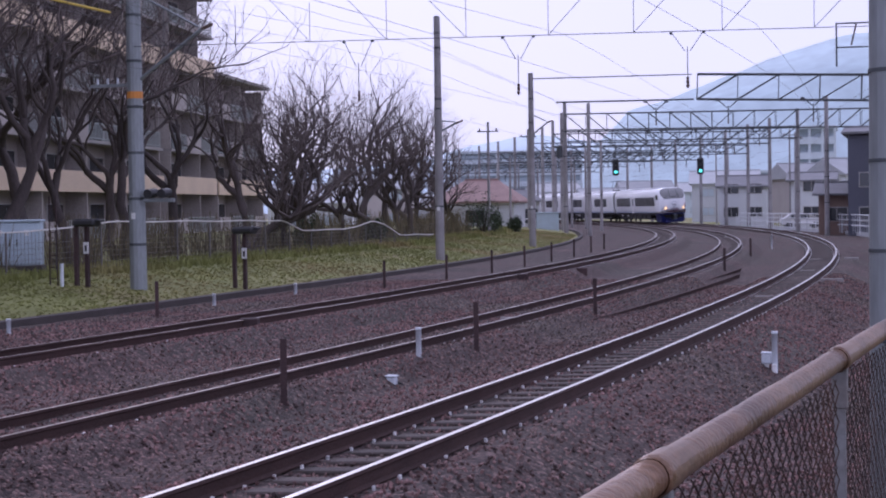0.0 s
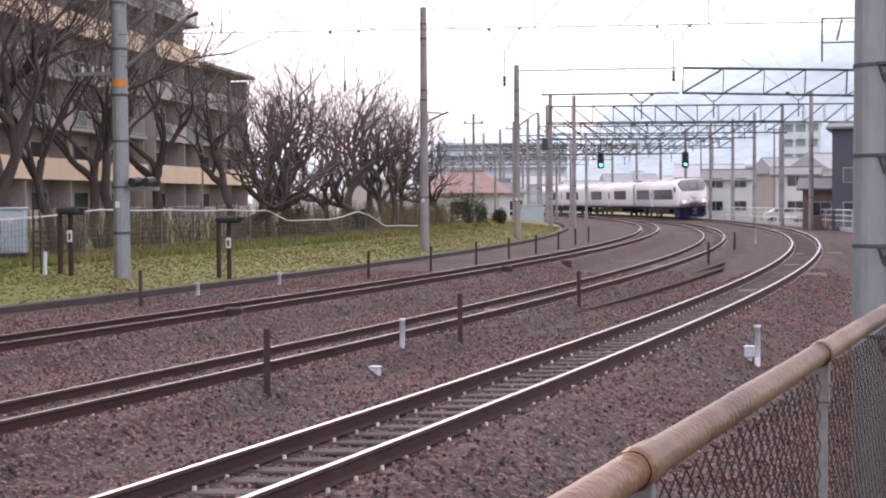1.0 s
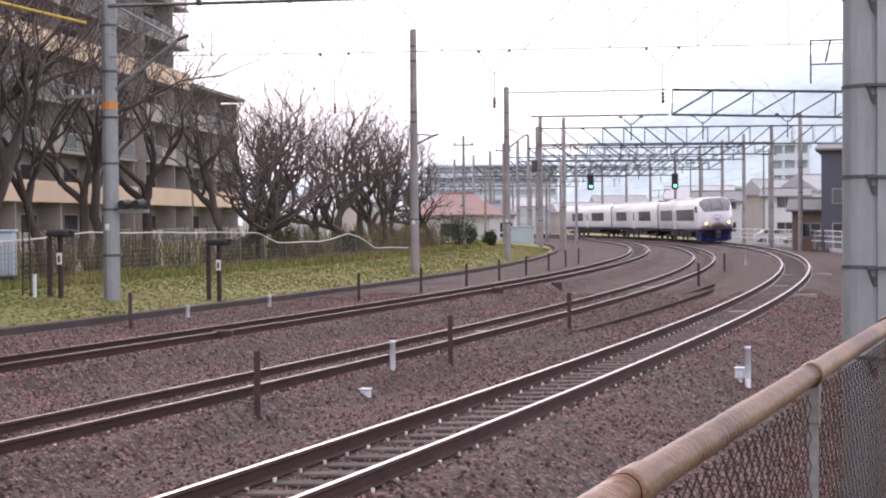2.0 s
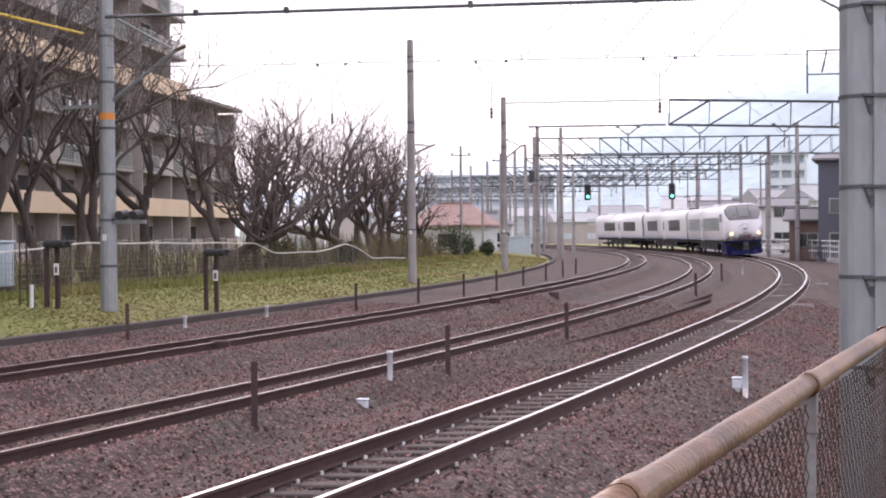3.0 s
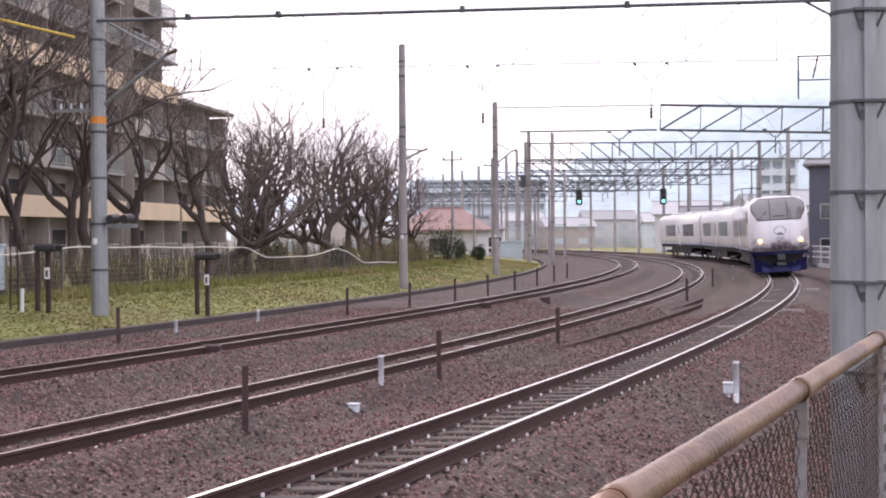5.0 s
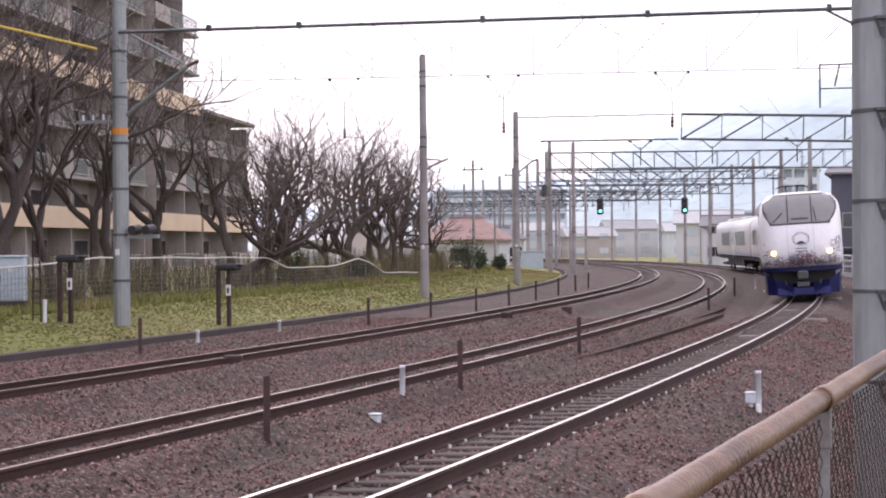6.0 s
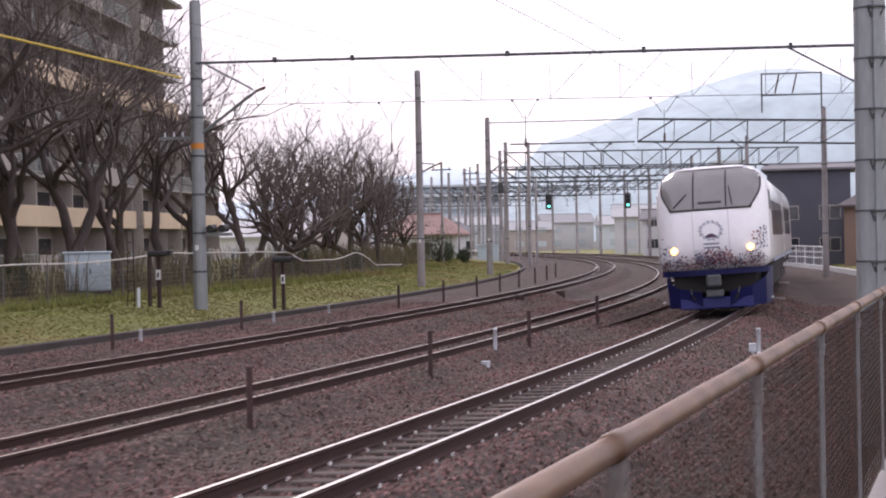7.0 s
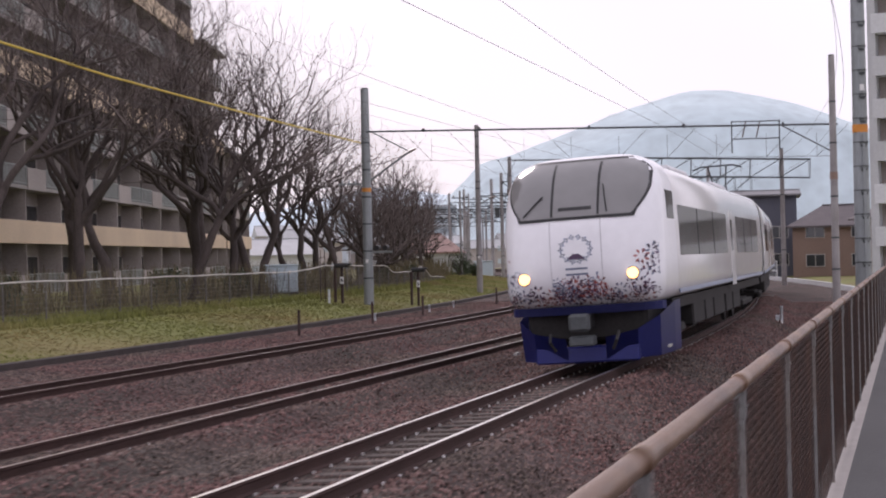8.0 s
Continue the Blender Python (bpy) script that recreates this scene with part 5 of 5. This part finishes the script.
for i, (s, lat, top) in enumerate(((98, -19.5, 7.5), (128, -18.2, 8.4), (140, -17.5, 7.0), (146, 7.5, 8.6), (156, 9.5, 9.4), (165, -12.0, 6.8), (178, 9.0, 9.0), (185, -6.3, 7.4), (192, 12.0, 9.6), (205, -19.0, 8.8), (212, -2.2, 7.6), (231, -11.5, 8.0), (240, 5.0, 9.0))):
    far_pole = make_pole(s, lat, -0.4, top, 0.11, 0.08, "slim far line pole with a cross arm", ())
    part("cross_arm", boxed(-0.7, 0.7, -0.04, 0.04, top - 0.6, top - 0.52), M["truss"], far_pole)
    for x in (-0.55, 0.0, 0.55):
        part("insulator", tubed([(x, 0, top - 0.52), (x, 0, top - 0.36)], 0.05, 6), M["insulator"], far_pole)
# raised frame on the first lattice beam
fr = holder("feeder_gantry", on(82.0, 0, 0), "square steel feeder frame standing on a lattice beam", "feeder frame")
for x in (1.2, 4.6):
    part("upright", tubed([(x, 0, 9.1), (x, 0, 11.4)], 0.05, 6), M["truss"], fr)
for z in (10.1, 11.35):
    part("rail", tubed([(1.2, 0, z), (4.6, 0, z)], 0.045, 6), M["truss"], fr)
for x in (2.2, 3.2):
    part("insulator", tubed([(x, 0, 11.3), (x - 0.25, 0, 10.2)], 0.05, 6), M["insulator"], fr)

# wires over the tracks and along the poles
ss = list(np.arange(-30, 262, 4.0))
for lat in (0.0, -4.4, -8.22):
    sup = [-15, 34.8, 82, 122, 150, 172, 196, 222, 250, 290]
    sag = []
    for s in ss:
        j = max(i for i in range(len(sup)) if sup[i] <= max(s, -15))
        u = (s - sup[j]) / (sup[min(j + 1, len(sup) - 1)] - sup[j] + 1e-6)
        sag.append(6.05 - 0.7 * 4 * max(0, u * (1 - u)) * 0.8)
    make_wire("contact_wire", [at(s, lat, 5.1) for s in ss], 0.004, "thin copper contact wire over a track")
    make_wire("messenger_wire", [at(s, lat, z) for s, z in zip(ss, sag)], 0.004, "sagging messenger wire over a track")
for lat, z, r in ((-16.0, 8.7, 0.006), (-15.7, 7.6, 0.006), (-15.6, 6.0, 0.006), (3.9, 8.8, 0.007), (4.1, 7.7, 0.007)):
    make_wire("feeder_wire", [at(s, lat + (1.0 if lat < 0 and s > 50 else 0), z - 0.35 * abs(math.sin(s * 0.065))) for s in ss], r, "dark feeder wire along the line poles")
guard = [at(s, -16.0 + (s - 35) * 0.02, z) for s, z in ((-20, 9.9), (-5, 8.4), (10, 7.55), (22, 7.25), (33.5, 7.1))]
thing("yellow_cable", tubed(guard, 0.035, 6), M["yellow"], "yellow sheathed cable sagging to a line pole", "cable", "overhead wires")

# stakes, posts, boxes
for i, s in enumerate((9.0, 16.2, 23.2, 31.2, 53.0, 68.0)):
    make_stake(s, -3.06, 0.94, -0.45, random.uniform(-1, 1))
for s in (14.0, 21.7, 28.9, 41.2, 46.4, 51.2, 56.5, 62, 68, 74, 80):
    make_stake(s, float(np.interp(s, [14, 29, 51, 80], [-12.3, -12.3, -10.95, -10.9])), 0.95, -0.42, random.uniform(-1, 1))
for s, lat, hg in ((21.1, -3.25, 0.66), (22.0, 1.92, 0.60), (83.0, -2.2, 0.75)):
    make_white_post(s, lat, hg, -0.45)
for s in (24.4, 33.0, 38.0):
    make_white_post(s, -13.0, 0.42, -0.42)
make_track_box(19.3, -2.95, -0.43)
make_track_box(22.1, 1.79, -0.5, 0.22)

# small concrete slabs by the bend
for s, lat, w, tn in ((50.0, -0.1, 0.5, 4), (60.0, -0.2, 0.5, 0), (36.0, -0.1, 0.45, 3), (36.2, 0.3, 0.28, 0), (42.0, 1.05, 0.6, 6), (58.0, 1.15, 0.5, 5), (50.5, -4.45, 0.5, 0), (29.5, -4.4, 0.45, 0)):
    bm = boxed(-w / 2, w / 2, -0.07, 0.07, -0.08, 0.02, bevel=0.012)
    ob = thing("concrete_slab", bm, M["soffit"], "small pale concrete slab lying beside the rails", "slab", "slabs by the bend")
    ob.matrix_basis = on(s, lat, ballast_z(lat) + 0.03, tn)
for s, lat, w in ((24.0, -7.6, 0.34), (40.5, -7.2, 0.3), (47.0, -6.9, 0.3)):
    bm = boxed(-w / 2, w / 2, -0.15, 0.15, -0.1, 0.16 if s < 80 else 0.42, bevel=0.02)
    ob = thing("junction_box", bm, M["stake"], "low dark rusty junction box between the tracks", "junction box", "junction boxes")
    ob.matrix_basis = on(s, lat, ballast_z(lat), 20)
# boxes and lamps on the bank
def make_marker_lamp(s, lat, label):
    h = holder("signal_stand", on(s, lat, left_bank(lat)), label, "signal stand", "signal stands on the bank")
    for x in (-0.16, 0.16):
        part("leg", boxed(x - 0.05, x + 0.05, -0.05, 0.05, -0.3, 1.55), M["stake"], h)
    part("lamp_hood", boxed(-0.16, 0.5, -0.22, 0.2, 1.55, 1.75, bevel=0.06), M["dark"], h)
    part("lamp_visor", boxed(0.42, 0.62, -0.16, 0.14, 1.66, 1.74, bevel=0.03), M["dark"], h)
    part("number_plate", boxed(0.10, 0.24, -0.08, -0.055, 0.85, 1.15), M["sign"], h, "white plate with a dark bar")
    part("plate_bar", boxed(0.14, 0.20, -0.09, -0.082, 0.91, 1.07), M["dark"], h)
    return h


make_marker_lamp(38.5, -14.9, "rusty twin-leg signal stand with a dark hooded lamp")
make_marker_lamp(34.0, -17.3, "old trackside signal stand beside a line pole")
for lat in (-17.9,):
    h = holder("ladder_mast", on(33.6, lat, left_bank(lat)), "thin lattice ladder mast with a white foot", "mast")
    for x in (-0.12, 0.12):
        part("rail", tubed([(x, 0, -0.2), (x * 0.8, 0, 2.3)], 0.018, 6), M["stake"], h)
    for k in range(7):
        part("rung", tubed([(-0.12, 0, 0.3 * k + 0.15), (0.12, 0, 0.3 * k + 0.15)], 0.012, 5), M["stake"], h)
    part("foot", tubed([(0.3, -0.1, -0.1), (0.3, -0.1, 0.55)], 0.05, 8), M["whitepost"], h)
part("lamp_arm", boxed(0.15, 1.1, -0.05, 0.05, 2.30, 2.40), M["steelpole"], pole_a)
for x in (0.45, 0.85):
    part("lamp", tubed([(x, -0.25, 2.52), (x, 0.15, 2.55)], 0.12, 12), M["dark"], pole_a)
part("upper_arm", boxed(-1.3, -0.18, -0.05, 0.05, 5.35, 5.43), M["steelpole"], pole_a)
for x in (-1.1, -0.8, -0.5):
    part("pin", tubed([(x, 0, 5.43), (x, 0, 5.58)], 0.03, 6), M["whitepost"], pole_a)


def make_cabinet(s, lat, turn):
    h = holder("equipment_cabinet", on(s, lat, left_bank(lat) + 0.02, turn), "pale blue-grey steel equipment cabinet on a concrete plinth", "cabinet")
    part("plinth", boxed(-0.75, 0.75, -0.38, 0.38, -0.4, 0.22, bevel=0.02), M["band_grey"], h)
    part("body", boxed(-0.72, 0.72, -0.35, 0.35, 0.22, 1.42, bevel=0.02), M["cabinet"], h)
    part("roof", boxed(-0.77, 0.77, -0.42, 0.42, 1.42, 1.49, bevel=0.02), M["cabinet"], h)
    for k in (-1, 1):
        d = part("door", boxed(min(k * 0.02, k * 0.68), max(k * 0.02, k * 0.68), -0.375, -0.352, 0.28, 1.36, bevel=0.006), M["cabinet"], h)
        part("handle", boxed(k * 0.10 - 0.015, k * 0.10 + 0.015, -0.395, -0.376, 0.75, 0.95), M["dark"], d)
        part("notice", boxed(k * 0.36 - 0.07, k * 0.36 + 0.07, -0.381, -0.376, 1.05, 1.2), M["sign"], d)
    return h


make_cabinet(36.0, -20.6, 25)
make_bank_fence()

# trees behind the bank fence
label_big = "large bare dark-barked tree with many upward branches"
label_mid = "bare pruned tree with knotty limbs and dense twigs"
big = [tree_meshes(i, 12.0, 0.60, 6, (4, 3, 3, 3, 2, 2), 0.24, 0.0155, 0.26) for i in (11, 12, 13)]
mid = [tree_meshes(i, 8.6, 0.86, 6, (4, 3, 3, 2, 2, 2), 0.15, 0.0185, 0.20) for i in (21, 22, 23, 24)]
PLACES = ((4, -27.5, 1.0), (10, -23, 1.0), (15, -25, 1.1), (20.5, -22.6, 1.0), (26, -24.5, 1.05), (31, -22.4, 1.05), (35, -24.5, 1.05), (38, -22.2, 0.95), (42, -24, 0.95), (46, -22.6, 0.8), (30, -28, 1.1), (28, -22.0, 0.9), (33.5, -21.6, 0.85), (40.5, -21.6, 0.72), (44, -27, 0.95))
for i, (s, lat, k) in enumerate(PLACES):
    make_tree(big[i % 3], on(s, lat, left_bank(lat), i * 77) @ Matrix.Diagonal((k * 1.4, k * 1.4, k * 1.45, 1)), label_big)
PLACES = ((51, -23, 0.92), (56, -22.2, 0.88), (61, -24, 0.95), (65.5, -22.2, 0.9), (70, -24.4, 0.95), (74, -22.3, 0.9), (78.5, -24, 0.95), (83, -22.2, 0.9), (87.5, -24.5, 0.95), (92, -22.6, 0.86), (96.5, -24, 0.9), (76, -29, 1.0), (60, -30, 1.0), (53.5, -21.5, 0.75), (58.5, -21.4, 0.72), (68, -21.3, 0.72), (80.5, -21.4, 0.75), (101, -22.8, 0.85), (105.5, -24.5, 0.8), (110, -23.2, 0.7), (99, -28, 0.9))
for i, (s, lat, k) in enumerate(PLACES):
    make_tree(mid[i % 4], on(s, lat, left_bank(lat), i * 61) @ Matrix.Diagonal((k * 1.6, k * 1.6, k * 2.05, 1)), label_mid)
for i, (s, lat, sz) in enumerate(((27, -22.4, 1.3), (33, -21.6, 1.1), (7, -22, 2.2), (14, -22.4, 1.2), (62, -21.5, 1.2), (95, -19.5, 2.2), (101, -19.5, 1.3), (108, -18.6, 1.0), (71, -21, 1.1))):
    make_bush(on(s, lat, left_bank(lat)), sz, 40 + i)

# apartment block behind the trees
wall_turn = 84.0
make_apartment(Vector((-32.0, 22.0, 0.6)), wall_turn, 24, 3.4, 11, 2.9, 11.0, "long grey-brown apartment block with cream balcony bands", {1, 4, 7, 10})
make_apartment(Vector((-22.9, 104.2, 0.6)), wall_turn, 3, 3.4, 7, 2.9, 11.0, "stepped end of an apartment block with open balconies", {1, 4})
make_apartment(Vector((-21.6, 115.0, 0.6)), wall_turn, 4, 3.4, 4, 2.9, 11.0, "low wing of an apartment block under a flat overhanging roof", {1})

# houses and far buildings
make_house("red_roof_house", Matrix.Translation(at(133, -22.2, -0.2)) @ pose(0, 0, 0, 0, 0, -8), 6.6, 8.0, 2.75, 4.6, "house_white", "roof_red", "small white house with a faded red roof", 1)
make_house("signal_hut", Matrix.Translation(at(168, -17.0, -0.2)) @ pose(0, 0, 0, 0, 0, 6), 4.2, 5, 2.9, 4.1, "house_white", "roof_grey", "white hut beside the line with a grey roof", 2)
make_house("plain_house", Matrix.Translation((29.6, 176.0, -0.4)) @ pose(0, 0, 0, 0, 0, -12), 5.2, 7.0, 4.4, 5.6, "house_white", "roof_grey", "white two-storey house with a grey gable roof", 2, False)
make_house("white_house", Matrix.Translation((33.6, 158.0, -0.4)) @ pose(0, 0, 0, 0, 0, -14), 4.2, 7.0, 4.7, 5.5, "house_white", "roof_grey", "white two-storey house with a shallow grey roof", 1, False)
make_house("brick_house", Matrix.Translation((28.2, 123.0, -0.4)) @ pose(0, 0, 0, 0, 0, -16), 2.8, 5.0, 3.1, 4.0, "house_brown", "roof_grey", "narrow brown house beside a dark building", 1, False)
make_house("dark_building", Matrix.Translation((31.6, 119.0, -0.4)) @ pose(0, 0, 0, 0, 0, -16), 6.6, 8.0, 7.7, 8.2, "navy", "roof_grey", "dark navy clad building beside a narrow house", 2, False)
for s, lat, w, e, tn, wall in ((112, 15.5, 8.0, 4.6, -20, "house_brown"), (98, 19.0, 9.0, 5.0, 12, "wall_grey"), (84, 17.0, 7.5, 3.2, -35, "house_brown")):
    make_house("roadside_house", on(s, lat, -0.5, tn), w, 8, e, e + 1.9, wall, "roof_dark", "brown house with a dark tiled roof beyond the fence", 2)
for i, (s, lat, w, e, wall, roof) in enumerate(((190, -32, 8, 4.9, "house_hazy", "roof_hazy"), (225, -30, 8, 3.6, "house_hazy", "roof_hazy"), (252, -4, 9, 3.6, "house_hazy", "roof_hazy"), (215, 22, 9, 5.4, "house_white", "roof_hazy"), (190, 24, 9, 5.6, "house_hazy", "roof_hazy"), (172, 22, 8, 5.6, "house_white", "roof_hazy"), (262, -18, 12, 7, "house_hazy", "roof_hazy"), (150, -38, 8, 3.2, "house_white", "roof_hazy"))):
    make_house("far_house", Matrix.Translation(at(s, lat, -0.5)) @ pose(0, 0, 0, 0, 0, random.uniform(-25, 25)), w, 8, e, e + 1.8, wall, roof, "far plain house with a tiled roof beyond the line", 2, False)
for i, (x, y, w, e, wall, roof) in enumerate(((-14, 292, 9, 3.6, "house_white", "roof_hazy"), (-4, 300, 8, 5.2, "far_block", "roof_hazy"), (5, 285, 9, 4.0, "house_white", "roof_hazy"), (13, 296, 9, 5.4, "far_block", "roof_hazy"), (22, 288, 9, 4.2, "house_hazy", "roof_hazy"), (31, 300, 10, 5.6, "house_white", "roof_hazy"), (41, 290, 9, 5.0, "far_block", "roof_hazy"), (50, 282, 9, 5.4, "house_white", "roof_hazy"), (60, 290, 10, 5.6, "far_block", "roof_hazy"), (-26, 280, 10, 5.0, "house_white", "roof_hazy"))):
    make_house("far_house", Matrix.Translation((x, y, -0.6)) @ pose(0, 0, 0, 0, 0, (i * 37) % 40 - 20), w, 8, e, e + 1.7, wall, roof, "far plain house with a tiled roof painted pale for haze", 2, False)
make_block(Matrix.Translation((8, 385, -1)) @ pose(0, 0, 0, 0, 0, 4), 32, 12, 16.5, 6, "long far apartment block painted pale for haze")
make_block(Matrix.Translation((63, 293, -1)) @ pose(0, 0, 0, 0, 0, -14), 7, 12, 17.0, 6, "tall far apartment block painted pale for haze")
make_block(Matrix.Translation((58, 330, -1)) @ pose(0, 0, 0, 0, 0, -10), 26, 12, 9.5, 3, "low far building painted pale for haze")
make_block(Matrix.Translation((28.0, 66.0, -0.5)) @ pose(0, 0, 0, 0, 0, -30), 8, 12, 19.0, 7, "white apartment tower with balcony bands beyond the poles", "house_white", "wall_grey")


def make_hill(name, centers, material, label):
    bm = bmesh.new()
    n = 60
    ring = []
    x0, x1, y, f = centers
    for i in range(n + 1):
        x = x0 + (x1 - x0) * i / n
        z = f(i / n) + 3.0 * noise.noise(Vector((x * 0.02, 0.3, y * 0.001))) + 1.2 * noise.noise(Vector((x * 0.09, 5, 0)))
        ring.append((bm.verts.new((x, y, -3)), bm.verts.new((x, y + 60, z * 0.75)), bm.verts.new((x, y + 140, z)), bm.verts.new((x, y + 420, -3))))
    for a, b in zip(ring, ring[1:]):
        for k in range(3):
            bm.faces.new((a[k], b[k], b[k + 1], a[k + 1]))
    return thing(name, bm, M[material], label, "hill", kind="structure", smooth=True)


make_hill("hill", (60, 620, 1000, lambda u: 0.93 * (66 + 70 * math.exp(-((u - 0.42) / 0.26) ** 2)) * min(1.0, 0.45 + u / 0.16, 0.3 + (1 - u) * 4)), "hill", "blue-green wooded hill painted pale for haze")
make_hill("far_hill", (-500, 500, 1500, lambda u: 46 + 30 * math.exp(-((u - 0.55) / 0.12) ** 2) + 26 * math.exp(-((u - 0.9) / 0.2) ** 2)), "farhill", "far hills painted pale for white haze")

# signals under the third beam
for lat in (-9.0, -0.8):
    h = holder("colour_light_signal", on(149.7, lat, 0), "black colour-light signal showing green", "railway signal", "signals")
    part("head", boxed(-0.32, 0.32, -0.1, 0.1, 4.9, 6.5, bevel=0.12), M["dark"], h)
    part("hanger", tubed([(0, 0.0, 6.4), (0, 0.0, 7.78)], 0.06, 6), M["truss"], h)
    for k, z in enumerate((5.25, 5.7, 6.15)):
        part("lamp" if k == 0 else "dark_lamp", tubed([(0, -0.10, z), (0, -0.16, z)], 0.14, 14), M["green" if k == 0 else "win"], h, "lit green lamp" if k == 0 else "")
        part("hood", tubed([(0, -0.1, z + 0.15), (0, -0.4, z + 0.15)], 0.05, 6), M["dark"], h)

# railing and low wall along the outside of the bend
h = holder("roadside_railing", Matrix(), "pale grey roadside railing along the outside of the bend", "railing")
for s in np.arange(100, 160, 3.0):
    a = at(s, 6.2 - (s - 119) * 0.04, -0.4)
    part("post", tubed([a, a + Vector((0, 0, 1.5))], 0.06, 6), M["house_white"], h)
for z in (0.25, 0.65, 1.05):
    part("rail", tubed([at(s, 6.2 - (s - 119) * 0.04, z) for s in np.arange(100, 160, 3.0)], 0.045, 6), M["house_white"], h)
for s in np.arange(100, 159, 0.75):
    a = at(s, 6.2 - (s - 119) * 0.04, -0.35)
    part("bar", tubed([a, a + Vector((0, 0, 1.4))], 0.02, 4), M["house_white"], h)
bm = bmesh.new()
ribbon(bm, [(6.6, -0.6), (6.6, -0.25), (6.9, -0.25), (6.9, -0.6)], np.arange(60, 165, 3.0), close=True)
thing("low_kerb_wall", bm, M["house_white"], "low pale concrete kerb along the outside of the bend", "kerb", kind="structure")


def make_car_parked(m, label):
    h = holder("parked_car", m, label, "car", "parked cars")
    bm = bmesh.new()
    prof = [(-2.0, 0.35), (-2.05, 0.8), (-1.3, 0.95), (-0.75, 1.42), (0.9, 1.45), (1.7, 0.98), (2.0, 0.85), (2.0, 0.35)]
    a = [bm.verts.new((-0.8, y, z)) for y, z in prof]
    b = [bm.verts.new((0.8, y, z)) for y, z in prof]
    for k in range(8):
        bm.faces.new((a[k], b[k], b[(k + 1) % 8], a[(k + 1) % 8]))
    bm.faces.new(a[::-1])
    bm.faces.new(b)
    bmesh.ops.bevel(bm, geom=bm.edges[:], offset=0.07, segments=2, affect="EDGES")
    part("body", bm, M["car_white"], h, smooth=True)
    part("windscreen", boxed(-0.7, 0.7, -1.16, -0.86, 1.02, 1.34), M["win"], h)
    for k in (-1, 1):
        part("side_window", boxed(k * 0.79, k * 0.815, -0.6, 1.1, 1.0, 1.32, bevel=0.01), M["win"], h)
        for y in (-1.25, 1.25):
            part("wheel", tubed([(k * 0.66, y, 0.31), (k * 0.82, y, 0.31)], 0.31, 16), M["tyre"], h)
    return h


for s, lat, tn in ((138, -17.8, 60), (146, -19.5, 85), (156, -19, 80), (165, -21, 70), (138, 10.5, 95), (150, 9.0, 85)):
    make_car_parked(on(s, lat, -0.45, tn), "white parked car beside the line")
h = holder("trackside_cabinet", on(131, -16.6, -0.3), "grey steel trackside equipment cabinet", "cabinet")
part("body", boxed(-0.95, 0.95, -0.5, 0.5, -0.2, 1.75, bevel=0.03), M["cabinet"], h)
part("roof", boxed(-1.02, 1.02, -0.58, 0.58, 1.75, 1.84, bevel=0.02), M["cabinet"], h)

# train
lead = make_car("lead", 0)
middle_car = make_car("mid", 1)
tail = make_car("tail", 2)

make_stones(240000, -24, 46, 3, 0.026)
make_brush(700, 9)
make_grass(52000, 4)
make_track("near", 0.0, 0.0, -27.0, 150, -44, 290)
make_track("middle", -4.40, -0.12, -18.0, 150, -44, 290)
make_track("far", -8.22, 0.076, -10.0, 150, -44, 290)


# ---------------------------------------------------------------- what moves
FRONT = ((0.0, 167.0), (0.5, 157.7), (1.0, 149.3), (1.5, 140.3), (3.0, 113.7), (4.0, 96.0), (4.5, 86.4), (6.0, 55.6), (6.5, 43.2), (7.0, 30.9), (7.5, 15.0), (8.0, -3.6))


def motions():
    tt = np.arange(0, 8.01, 0.25)
    front = np.interp(tt, [a for a, b in FRONT], [b for a, b in FRONT])
    for k, car in enumerate((lead, middle_car, tail)):
        rows = []
        for t, f in zip(tt, front):
            s = f + k * (CAR + GAP)
            a, b = at(s + 3.6), at(s + CAR - 3.4)
            d = (b - a).normalized()
            o = a - d * 3.6
            rows.append((float(t), Matrix.Translation(o) @ pose(0, 0, 0, 0, -math.degrees(math.atan(CANT)), -math.degrees(math.atan2(d.x, d.y)))))
        walk(car, rows)


motions()
